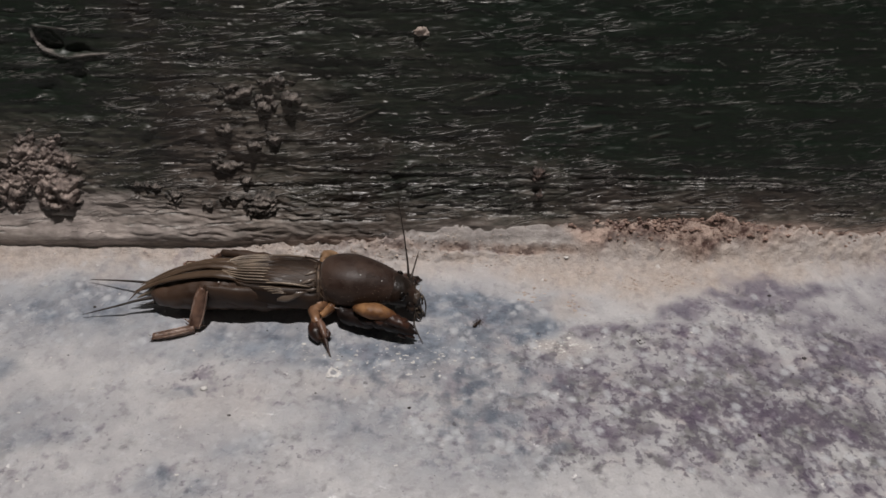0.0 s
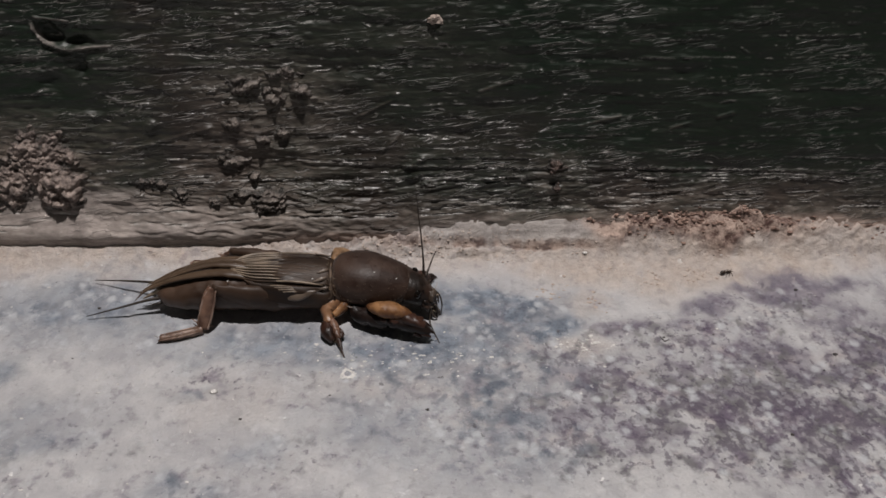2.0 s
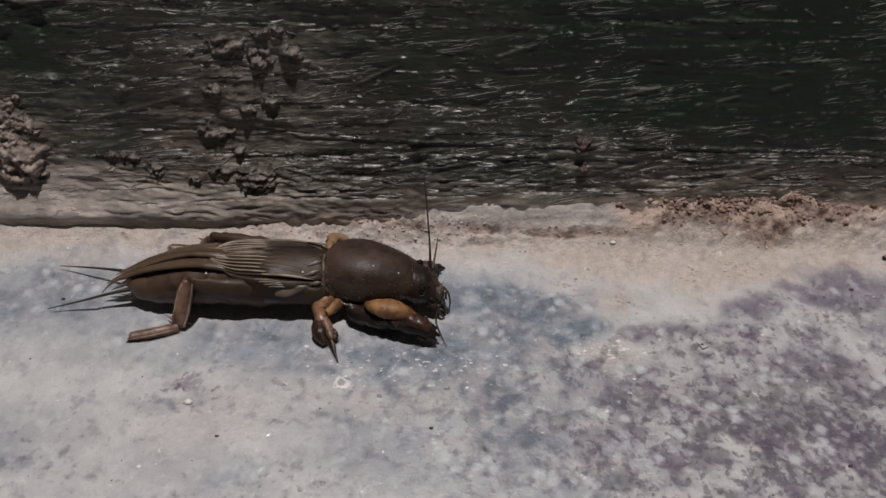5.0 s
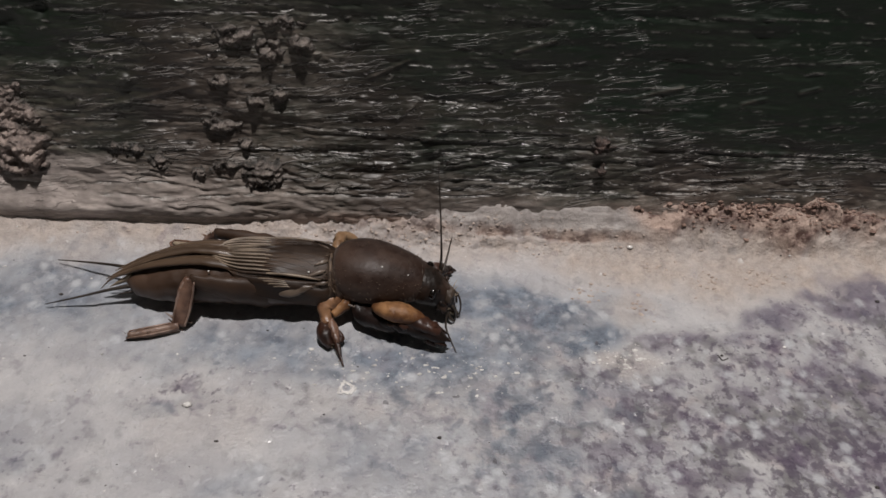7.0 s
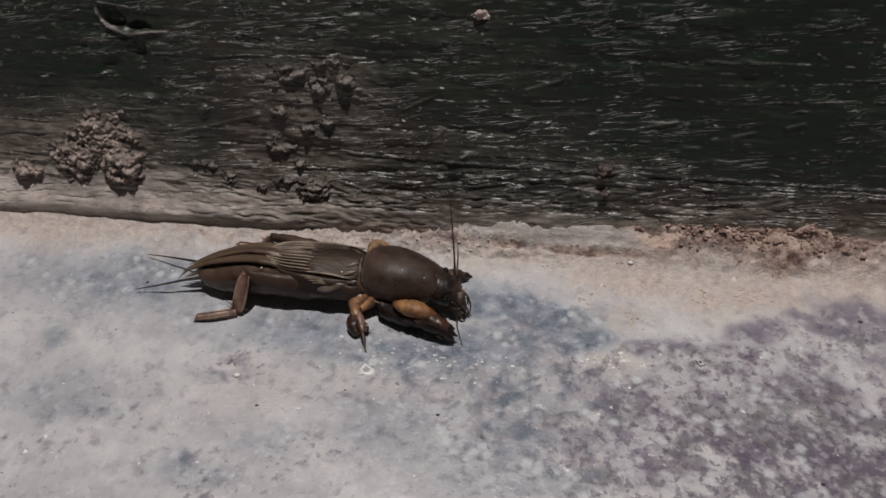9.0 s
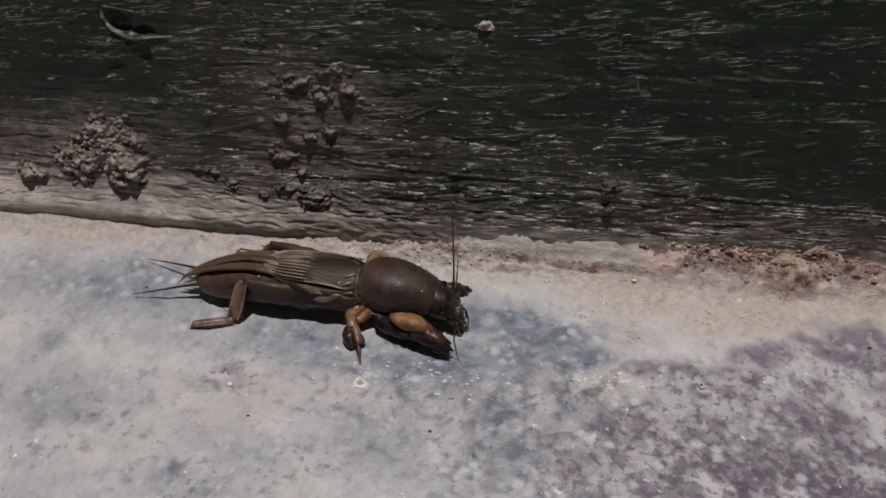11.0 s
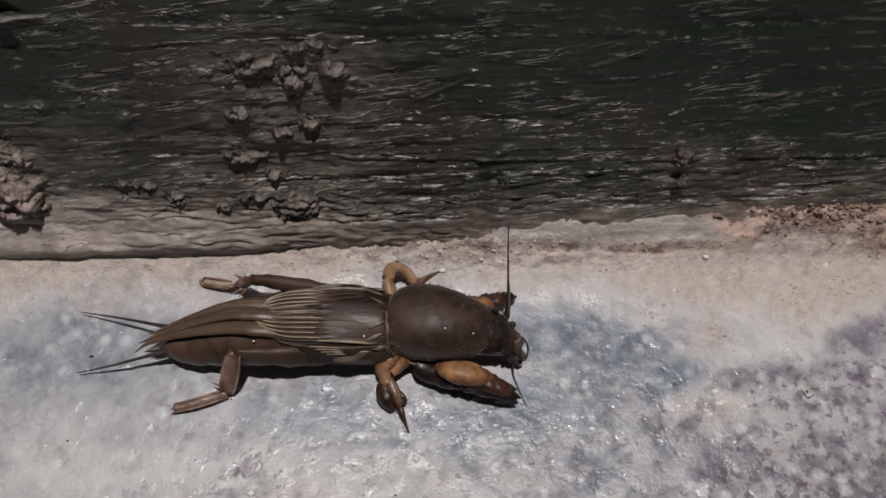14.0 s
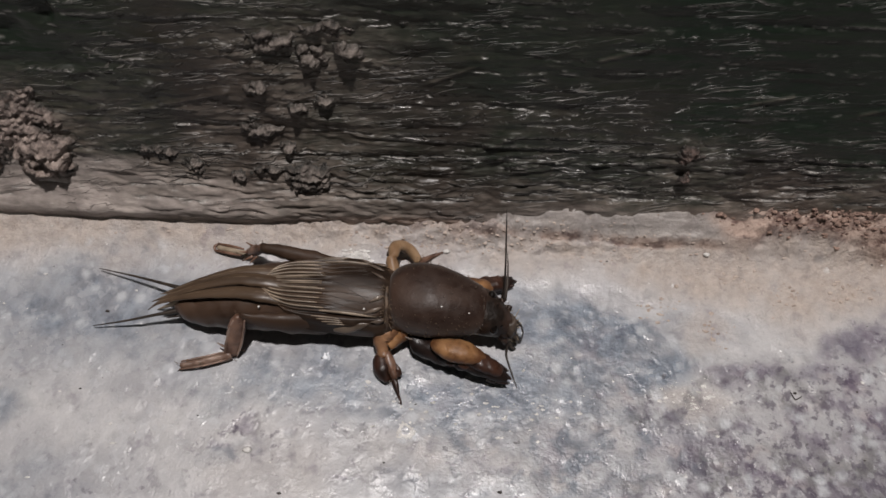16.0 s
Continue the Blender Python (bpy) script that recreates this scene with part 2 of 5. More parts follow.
M_FLOOR = concrete_floor()
M_WALL = painted_wall()
M_MUD = mud_crust("dried_mud", (0.045, 0.037, 0.031), (0.26, 0.222, 0.195))
M_HEAP = mud_crust("pale_dried_mud", (0.10, 0.076, 0.066), (0.44, 0.355, 0.31))
M_KNOB = mud_crust("dark_dried_mud", (0.020, 0.014, 0.012), (0.15, 0.105, 0.088))
M_SOIL = crumbly("reddish_soil", (0.10, 0.055, 0.044), (0.36, 0.25, 0.20))
M_MORTAR = crumbly("pale_mortar", (0.22, 0.20, 0.185), (0.40, 0.37, 0.34), 0.75, 500)
M_CRUMB = crumbly("tan_crumbs", (0.29, 0.228, 0.192), (0.56, 0.47, 0.41))
M_GRIT = crumbly("pale_grit", (0.45, 0.43, 0.41), (0.78, 0.76, 0.73), 0.35)
M_SPECK = crumbly("dark_grit", (0.02, 0.017, 0.015), (0.06, 0.05, 0.045), 0.6)
M_PRONOTUM = velvet_shell()
M_HEAD = chitin("dark_head_shell", (0.010, 0.006, 0.004), (0.042, 0.022, 0.014), 0.46, 450, bump=0.8, spec=0.4, c=0.13)
M_ABDOMEN = chitin("brown_abdomen_skin", (0.027, 0.0145, 0.009), (0.080, 0.048, 0.032), 0.36, 300)
M_WING = chitin("brown_wing", (0.015, 0.008, 0.0046), (0.080, 0.047, 0.028), 0.48, 240, (0.3, 1, 1), bump=0.6, spec=0.3, c=0.12)
M_TAIL = chitin("folded_wing", (0.026, 0.015, 0.009), (0.105, 0.068, 0.043), 0.40, 300, (0.15, 1.6, 1), spec=0.4)
M_VEIN = chitin("wing_vein", (0.11, 0.082, 0.058), (0.31, 0.24, 0.175), 0.40, 500)
M_VEIN_DARK = chitin("dark_wing_vein", (0.016, 0.010, 0.007), (0.05, 0.034, 0.024), 0.45, 500)
M_HAIR = chitin("pale_bristle", (0.09, 0.062, 0.040), (0.22, 0.16, 0.11), 0.40, 500)
M_LEG = chitin("brown_leg", (0.070, 0.034, 0.022), (0.25, 0.145, 0.100), 0.36, 480, bump=0.8, c=0.13)
M_FOOT = chitin("pinkish_foot", (0.14, 0.086, 0.062), (0.38, 0.27, 0.215), 0.38, 480, bump=0.8, c=0.13)
M_FACE = chitin("brown_face", (0.012, 0.007, 0.005), (0.052, 0.031, 0.022), 0.45, 520, bump=0.9, spec=0.35, c=0.13)
M_PLATE = chitin("face_plate", (0.030, 0.021, 0.016), (0.10, 0.074, 0.056), 0.4, 420, bump=0.7, spec=0.4)
M_FEMUR = chitin("brown_thigh", (0.028, 0.0155, 0.0095), (0.072, 0.043, 0.028), 0.52, 220, spec=0.3)
M_AMBER = chitin("amber_leg", (0.10, 0.042, 0.018), (0.37, 0.195, 0.085), 0.42, 340, bump=0.9, spec=0.35, c=0.12)
M_STRAW = chitin("straw_leg", (0.20, 0.115, 0.060), (0.48, 0.33, 0.20), 0.42, 300, bump=0.6, spec=0.35)
M_SHANK = chitin("reddish_leg", (0.085, 0.036, 0.019), (0.33, 0.18, 0.095), 0.36, 420, bump=0.9, spec=0.45, c=0.12)
M_SHIN = chitin("dark_red_shin", (0.010, 0.0045, 0.003), (0.060, 0.024, 0.014), 0.40, 380, bump=0.8, spec=0.5, c=0.16)
M_SHOVEL = chitin("black_shovel", (0.005, 0.003, 0.0025), (0.022, 0.011, 0.008), 0.42, 420, bump=0.6, spec=0.35)
M_CLAW = chitin("dark_claw", (0.012, 0.006, 0.004), (0.058, 0.023, 0.014), 0.36, 500, bump=0.8, spec=0.4)
M_EYE = chitin("black_eye", (0.004, 0.003, 0.003), (0.008, 0.006, 0.005), 0.07, 300, bump=0.0)
M_PALE = chitin("pale_membrane", (0.22, 0.17, 0.12), (0.42, 0.34, 0.25), 0.5, 500)
M_SHOULDER = chitin("wing_base_skin", (0.065, 0.046, 0.034), (0.18, 0.138, 0.105), 0.38, 300)
M_COLLAR = chitin("collar_fur", (0.025, 0.015, 0.010), (0.17, 0.115, 0.075), 0.6, 700, bump=1.0, c=0.11)
M_THREAD = chitin("dark_thread", (0.02, 0.014, 0.010), (0.05, 0.036, 0.026), 0.5, 600)
M_ANT = chitin("ant_shell", (0.014, 0.008, 0.005), (0.05, 0.026, 0.014), 0.3, 900)
M_BEAD = chitin("glossy_bead", (0.05, 0.045, 0.045), (0.12, 0.11, 0.11), 0.1, 600, bump=0.0)


# ---------------------------------------------------------------- geometry helpers
def lattice(x, y, seed):
    """Smooth value noise on a plane, 0 to 1."""
    x, y = np.asarray(x, float), np.asarray(y, float)
    i, j = np.floor(x).astype(np.int64), np.floor(y).astype(np.int64)
    u, v = x - i, y - j
    u, v = u * u * u * (u * (u * 6 - 15) + 10), v * v * v * (v * (v * 6 - 15) + 10)

    def corner(a, b):
        h = (a * 374761393 + b * 668265263 + seed * 974634777) & 0xFFFFFFFF
        h = ((h ^ (h >> 13)) * 1274126177) & 0xFFFFFFFF
        return ((h ^ (h >> 16)) & 0xFFFF) / 65535.0

    top = corner(i, j) * (1 - u) + corner(i + 1, j) * u
    low = corner(i, j + 1) * (1 - u) + corner(i + 1, j + 1) * u
    return top * (1 - v) + low * v


def fbm(x, y, seed, octaves=4, gain=0.5):
    total, amount, most = 0.0, 1.0, 0.0
    for k in range(octaves):
        total = total + amount * lattice(x * 2**k + 17.3 * k, y * 2**k - 9.1 * k, seed + 13 * k)
        most += amount
        amount *= gain
    return total / most


def blob(x, y, cx, cy, rx, ry, soft=0.5):
    """1 inside an oval, falling to 0 over its soft border."""
    d = np.sqrt(((x - cx) / rx) ** 2 + ((y - cy) / ry) ** 2)
    return np.clip((1 + soft - d) / (2 * soft), 0, 1) ** 2 * (3 - 2 * np.clip((1 + soft - d) / (2 * soft), 0, 1))


def step(v, low, high):
    f = np.clip((v - low) / (high - low), 0, 1)
    return f * f * (3 - 2 * f)


def finish(bm, name, mat, smooth=True):
    me = bpy.data.meshes.new(name)
    bmesh.ops.recalc_face_normals(bm, faces=bm.faces)
    bm.to_mesh(me)
    bm.free()
    me.materials.append(mat)
    if smooth:
        me.polygons.foreach_set("use_smooth", [True] * len(me.polygons))
    return me


def part(name, bm, mat, parent, label="", smooth=True):
    ob = new(name, finish(bm, name, mat, smooth))
    ob.parent = parent
    return tagged(ob, label)


def loft(rings, cap=True):
    """A closed skin over rings of equal length, each a list of Vectors in mm."""
    bm = bmesh.new()
    made = [[bm.verts.new(Vector(p) * MM) for p in ring] for ring in rings]
    k = len(made[0])
    for a, b in zip(made, made[1:]):
        for i in range(k):
            bm.faces.new((a[i], a[(i + 1) % k], b[(i + 1) % k], b[i]))
    if cap:
        bm.faces.new(made[0][::-1])
        bm.faces.new(made[-1])
    return bm


def smooth_rows(rows, n):
    """Catmull-Rom through rows of numbers, n steps between each two."""
    rows = np.array(rows, float)
    ext = np.vstack([2 * rows[0] - rows[1], rows, 2 * rows[-1] - rows[-2]])
    out = []
    for i in range(1, len(ext) - 2):
        a, b, c, d = ext[i - 1 : i + 3]
        for f in np.arange(n) / n:
            out.append(0.5 * (2 * b + (c - a) * f + (2 * a - 5 * b + 4 * c - d) * f**2 + (3 * b - a - 3 * c + d) * f**3))
    out.append(rows[-1])
    return np.array(out)


def tube(points, sides=10, n=4, flat=1.0, axis=(0, 1, 0), rough=0.0, seed=3):
    """A limb along (x, y, z, radius) rows in mm; flat squeezes it along the axis."""
    rows = smooth_rows(points, n)
    rings, ax = [], Vector(axis).normalized()
    for i, (x, y, z, r) in enumerate(rows):
        ahead = Vector(rows[min(i + 1, len(rows) - 1)][:3] - rows[max(i - 1, 0)][:3]).normalized()
        side = (ax - ahead * ax.dot(ahead))
        side = side.normalized() if side.length > 0.05 else ahead.orthogonal().normalized()
        up = ahead.cross(side)
        r = max(r, 0.03)
        ring = []
        for k in range(sides):
            a = 2 * math.pi * k / sides
            q = r * (1 + rough * (noise.noise(Vector((x * 1.3 + math.cos(a), y + math.sin(a), z + seed))) ))
            ring.append(Vector((x, y, z)) + side * (q * flat * math.cos(a)) + up * (q * math.sin(a)))
        rings.append(ring)
    return loft(rings)


def join(*parts):
    """Several bmeshes as one."""
    whole = bmesh.new()
    for bm in parts:
        me = bpy.data.meshes.new("piece")
        bm.to_mesh(me)
        bm.free()
        whole.from_mesh(me)
        bpy.data.meshes.remove(me)
    return whole


def lump(center, size, seed, rough=0.35, detail=2):
    """A small irregular stone or crumb; center and size in mm."""
    bm = bmesh.new()
    bmesh.ops.create_icosphere(bm, subdivisions=detail, radius=1.0)
    off = Vector((seed * 3.17, seed * 1.71, seed * 0.93))
    for v in bm.verts:
        d = 1 + rough * noise.noise(v.co * 1.4 + off) + rough * 0.6 * noise.noise(v.co * 3.5 + off)
        v.co = (Vector(center) + Vector((v.co.x * size[0], v.co.y * size[1], v.co.z * size[2])) * d) * MM
    return bm


def sheet(xs, rows, place, attributes):
    """A relief over a grid; place(x, row) gives arrays of points in mm."""
    gx, gr = np.meshgrid(xs, rows)
    px, py, pz = place(gx, gr)
    verts = np.stack([px.ravel(), py.ravel(), pz.ravel()], 1) * MM
    w, h = len(xs), len(rows)
    a = (np.arange(h - 1)[:, None] * w + np.arange(w - 1)[None]).ravel()
    quads = np.stack([a, a + 1, a + w + 1, a + w], 1)
    return verts, quads, {k: f(px, py, pz).ravel() for k, f in attributes.items()}


def relief_mesh(name, verts, quads, values, mat):
    me = bpy.data.meshes.new(name)
    me.vertices.add(len(verts))
    me.vertices.foreach_set("co", verts.ravel())
    me.loops.add(quads.size)
    me.loops.foreach_set("vertex_index", quads.ravel())
    me.polygons.add(len(quads))
    me.polygons.foreach_set("loop_start", np.arange(len(quads)) * 4)
    me.update(calc_edges=True)
    me.polygons.foreach_set("use_smooth", [True] * len(quads))
    for k, v in values.items():
        me.attributes.new(k, "FLOAT", "POINT").data.foreach_set("value", np.ascontiguousarray(v, dtype=np.float32))
    me.materials.append(mat)
    return new(name, me)


# ---------------------------------------------------------------- the floor and the wall
def spaced(low, fine_low, fine_high, high, fine, coarse):
    return np.concatenate([np.linspace(low, fine_low, coarse)[:-1], np.arange(fine_low, fine_high, fine), np.linspace(fine_high, high, coarse)])


def cove(y):
    """The floor's height where it curves up to the foot of the wall."""
    return np.interp(y, [86, 89, 92, 94, 95.5, 96.6, 98.5, 101], [0, 0.12, 0.6, 1.35, 2.3, 3.2, 4.6, 5.5])


def ledge_line(x):
    return 95.3 - 0.03 * (x - 8) + 0.9 * (fbm(x / 4, 0 * x, 72, 3) - 0.5)


def ledge_reach(x):
    return step(x, -3, 5) * (1 - step(x, 30, 38)) * (0.35 + 0.65 * step(fbm(x / 3, 0 * x + 7, 74, 3), 0.32, 0.5))


def floor_height(x, y):
    h = cove(y) + 0.5 * (fbm(x / 9, y / 9, 5, 3) - 0.5) * step(y, 60, 92)
    h = h + 0.16 * (fbm(x / 2.2, y / 2.2, 8, 3) - 0.5) + 0.3 * (fbm(x / 30, y / 30, 4, 2) - 0.5)
    # flakes and lumps along the foot of the wall
    h = h + 1.3 * step(y, 92.5, 96) * (fbm(x / 3.2, y / 1.4, 21, 5, 0.6) - 0.5) * (1 - 0.75 * blob(x, y, 21, 96.5, 16, 2.5, 0.3))
    h = h - 0.3 * np.exp(-(((y - 96.4) / 0.25) ** 2)) * (1 - step(x, -18, -10))
    slab = blob(*wobble(x, y, 70, 5, 1.0), 21, 96.5, 14, 1.1, 0.15)
    flaky = step(fbm(x / 2.4, y / 1.3, 24, 4), 0.50, 0.525) + step(fbm(x / 1.3, y / 0.8, 25, 3), 0.55, 0.58)
    h = h + 0.32 * flaky * (1 - 0.85 * slab) * step(y + 1.5 * (fbm(x / 5, y / 4, 26, 2) - 0.5), 93.4, 95.2) * step(x, -24, -12)
    h = h + 1.15 * step(x, -12, 8) * step(y, 92.5, 96.8)
    # broken, cracked crust between slab and floor
    broken = blob(*wobble(x, y, 90, 5, 3), 4, 95.4, 24, 2.0, 0.5)
    crack = np.exp(-((np.abs(fbm(x / 5, y / 2.2, 91, 4) - 0.5) / 0.022) ** 2)) + 0.6 * np.exp(-((np.abs(fbm(x / 2.2, y / 1.3, 92, 3) - 0.5) / 0.03) ** 2))
    h = h + broken * (1 - 0.75 * slab) * (1.5 * (fbm(x / 1.5, y / 0.9, 93, 4, 0.65) - 0.5) - 0.7 * crack * (1 - 0.6 * slab))
    heap = blob(*wobble(x, y, 60, 5, 4), 51, 97.6, 13, 2.2, 0.5)
    h = h + heap * (0.9 + 1.3 * step(fbm(x / 4.5, y / 1.1, 66, 4, 0.6), 0.42, 0.6) + 1.3 * (fbm(x / 2.2, y / 0.9, 67, 5, 0.65) - 0.5))
    h = h + slab * (0.25 - 0.2 * fbm(x / 6, y / 2, 71, 2) + 0.32 * (fbm(x / 7, (y + 0.04 * x) / 0.35, 73, 3, 0.6) - 0.5))
    # the plaster smear ends in a broken edge that stands over the floor
    reach = ledge_reach(x)
    h = h + reach * (0.75 * step(y, ledge_line(x), ledge_line(x) + 0.22) - 0.45 * np.exp(-(((y - ledge_line(x) + 0.15) / 0.22) ** 2)))
    pits = step(fbm(x / 0.9, y / 0.9, 77, 2), 0.66, 0.8) * step(fbm(x / 7, y / 7, 31, 2), 0.45, 0.6)
    return h - 0.12 * pits


def floor_place(x, r):
    return x, r, floor_height(x, r)


def wobble(x, y, seed, size=6.0, amount=5.0):
    return x + amount * (fbm(x / size, y / size, seed, 4) - 0.5), y + amount * (fbm(x / size, y / size, seed + 50, 4) - 0.5)


def clouds(x, y, spots, seed, soft=0.75, size=7, amount=7):
    u, v = wobble(x, y, seed, size, amount)
    m = 0.0 * x
    for cx, cy, rx, ry, a in spots:
        m = np.maximum(m, a * blob(u, v, cx, cy, rx, ry, soft))
    return m


def blue_stain(x, y, z):
    m = clouds(x, y, ((14, 83.5, 7, 3.4, 1.0), (19.5, 82.5, 6, 2.6, 1.0), (24, 80.5, 4, 2.4, 1.0), (16, 78, 6, 2, 0.7), (9, 86, 6, 3, 0.6), (0, 74, 15, 5, 0.8), (-14, 77, 17, 4, 0.6), (12, 70, 15, 8, 0.5), (-42, 84, 17, 7, 0.6),
                      (-14, 57, 4, 2.5, 0.35), (-24, 53, 4.5, 2, 0.4), (-41, 60, 5, 2.2, 0.35), (-52, 62.5, 5, 2, 0.3), (-50, 73, 3, 1.5, 0.5), (-25, 67.5, 3, 1.5, 0.4), (16, 60, 13, 8, 0.4), (4, 63, 14, 6, 0.35), (-46, 62, 7, 5, 0.35), (28, 84, 5, 3, 0.3)), 101)
    return np.clip(m * (0.25 + 1.65 * fbm(x / 2.8, y / 2.4, 140, 4, 0.5)), 0, 1)


def purple_stain(x, y, z):
    m = clouds(x, y, ((48.5, 83, 5, 1.8, 1.0), (41, 79.8, 5, 1.8, 0.8), (34.5, 78.2, 4, 1.6, 0.7), (58, 85.3, 6, 1.6, 0.8), (64, 86, 6, 4, 0.95), (70, 88, 6, 3, 0.8), (67, 80, 8, 4, 0.6), (52, 73, 7, 3, 0.75), (40, 71, 7, 2, 0.6), (63, 70, 9, 2.5, 0.75), (47, 66, 12, 3, 0.6), (76, 74, 12, 5, 0.7),
                      (30, 70, 6, 4, 0.5), (24, 62, 6, 3, 0.4), (60, 61, 10, 4, 0.5), (90, 82, 16, 12, 0.5)), 202)
    return np.clip(m * (0.15 + 1.75 * fbm(x / 2.6, y / 2.2, 240, 4, 0.5)), 0, 1)


def mottles(x, y, z):
    m = clouds(x, y, ((40, 66, 20, 8, 0.62), (56, 60, 20, 8, 0.74), (30, 62, 13, 8, 0.5), (47, 75, 14, 5, 0.4), (68, 70, 15, 9, 0.45), (17, 63, 13, 9, 0.42), (22, 73, 11, 5, 0.36), (-22, 69, 7, 3, 0.26),
                      (-38, 60, 8, 4, 0.15), (-22, 52, 8, 2.5, 0.17), (-10, 57, 5, 3, 0.17), (-48, 54, 8, 3, 0.14), (30, 76, 8, 4, 0.3), (2, 70, 14, 5, 0.26), (60, 84, 8, 5, 0.3), (17, 81, 8, 4, 0.3), (0, 75, 10, 3, 0.2)), 260, 0.6)
    return np.clip(0.03 + m * (0.15 + 1.7 * fbm(x / 4, y / 4, 265, 4)), 0, 1)


def tan_dust(x, y, z):
    edge = np.interp(x, [-60, -30, -5, 15, 30, 45, 60, 75, 95], [91, 92, 93, 92, 88, 85.5, 87.5, 92, 93])
    m = step(y + 5 * (fbm(x / 6, y / 5, 301, 4) - 0.5), edge - 3.5, edge + 3)
    for cx, cy, rx, ry, a in ((28, 75, 3.5, 2.5, 0.5), (31, 84, 3, 3, 0.6), (-20, 66, 8, 4, 0.25), (5, 68, 20, 3, 0.2)):
        m = np.maximum(m, a * blob(*wobble(x, y, 310, 4, 4), cx, cy, rx, ry, 0.6))
    m = m * (1 - 0.35 * blob(*wobble(x, y, 70, 4, 1.6), 19, 96.3, 15, 1.6, 0.2))
    return m * (0.6 + 0.6 * fbm(x / 2, y / 2, 340, 3))


def floor_slab(x, y, z):
    """The grey smear of old plaster along the wall foot."""
    return step(y, ledge_line(x) + 0.1, ledge_line(x) + 0.5) * step(x, -4, 3) * (1 - step(x, 30, 38)) * (0.7 + 0.6 * (fbm(x / 5, y / 0.5, 360, 3) - 0.3))


def floor_soil_and_shade(x, y, z):
    m = 1.5 * blob(*wobble(x, y, 60, 5, 4), 51, 97.8, 17, 2.6, 0.5) * (0.6 + 1.0 * fbm(x / 2, y / 1.5, 350, 4))
    # shade under the ledge's edge, put into the soil colour
    m = np.maximum(m, 0.95 * ledge_reach(x) * np.exp(-(((y - ledge_line(x)) / 0.26) ** 2)))
    m = np.maximum(m, 0.5 * blob(*wobble(x, y, 62, 4, 3), -2, 95.7, 11, 1.2, 0.5) * step(fbm(x / 1.6, y / 1.0, 352, 4), 0.42, 0.62))
    return np.clip(np.maximum(m, 0.5 * step(y + 2 * (fbm(x / 4, y / 2, 355, 3) - 0.5), 95.8, 97.5) * step(x, 25, 45)), 0, 1)


FLOOR_X = spaced(-2000, -75, 105, 2000, 0.36, 14)
FLOOR_Y = np.concatenate([np.linspace(-2000, 38, 20)[:-1], np.arange(38, 91, 0.42), np.arange(91, 101, 0.2)])
floor = relief_mesh("floor", *sheet(FLOOR_X, FLOOR_Y, floor_place, {"blue": blue_stain, "purple": purple_stain, "dust": tan_dust, "soil": floor_soil_and_shade, "mott": mottles, "slab": floor_slab}), M_FLOOR)
tagged(floor, "grey concrete floor with bluish and purple stains", "floor", kind="structure")

WALL_Z = [3.0, 5.0, 7.9, 14.2, 19.0, 25.5, 35.0, 60.0, 90.0, 1500.0]
WALL_Y = [96.2, 96.9, 98.2, 100.3, 101.6, 103.1, 105.2, 110.0, 113.0, 116.0]
LEAN = Vector((0, -0.955, 0.295))


def smear(x, z):
    m = clouds(x, z, ((-52, 13, 8, 8, 1.0), (-17, 25, 9, 4.5, 1.0), (-20, 17, 6, 6, 0.7), (-19, 9, 8, 3, 0.7), (-33, 11, 6, 2.5, 0.5), (27, 13, 3, 3.5, 0.6), (-2, 28, 8, 5, 0.25)), 485, 0.6, 5, 5)
    return m * step(fbm(x / 3.5, z / 2.2, 487, 3), 0.3, 0.6)


LIP = ((-49.1, 34.2), (-48.5, 32.9), (-47.6, 31.7), (-46.0, 31.15), (-44.5, 30.85), (-42.0, 31.1), (-38.6, 31.4))
UPPER_LIP = ((-48.4, 35.2), (-46.4, 34.9), (-44.2, 34.6))


def away(x, z, points):
    """Distance to a broken line on the wall, and how far along it."""
    best, along = 1e9 + 0 * x, 0 * x
    for k, ((x0, z0), (x1, z1)) in enumerate(zip(points, points[1:])):
        f = np.clip(((x - x0) * (x1 - x0) + (z - z0) * (z1 - z0)) / ((x1 - x0) ** 2 + (z1 - z0) ** 2), 0, 1)
        d = np.hypot(x - x0 - f * (x1 - x0), z - z0 - f * (z1 - z0))
        along = np.where(d < best, (k + f) / (len(points) - 1), along)
        best = np.minimum(best, d)
    return best, along


SCRATCHES = ((-0.8, 16.2, 3.2, 19.8), (-38, 16.6, -26, 19.8), (44, 20.2, 47, 21.0), (51, 22.0, 53.5, 22.7), (2, 13.5, 6, 15.4), (-4, 21.5, 1, 24.0), (14, 25.5, 19, 27.2), (30, 20.5, 36, 22.0))


def flaked_edge(x, z):
    """The curled edge of the chipped paint."""
    u, v = wobble(x, z, 457, 1.2, 0.35)
    d, f = away(u, v, LIP)
    e, g = away(u, v, UPPER_LIP)
    return np.maximum(np.exp(-((d / 0.15) ** 2)) * (1 - 0.6 * step(f, 0.7, 1.0)), 0.8 * np.exp(-((e / 0.14) ** 2)) * (1 - 0.5 * g))


def bristle_dashes():
    """Short crests left by single bristles: centre, half length, slope, height."""
    rnd = random.Random(78)
    rows = []
    for k in range(900):
        x, z = rnd.uniform(-72, 100), 7 + 38 * rnd.random() ** 1.25
        if x > 30 and z > 16 and rnd.random() < 0.35 or x < -36 and rnd.random() < 0.45:
            continue
        rows.append((x, z, 0.2 + 1.5 * rnd.random() ** 2.4, rnd.gauss(0.10, 0.2), 0.25 + 0.75 * rnd.random() ** 1.6))
    return rows


DASHES = bristle_dashes()


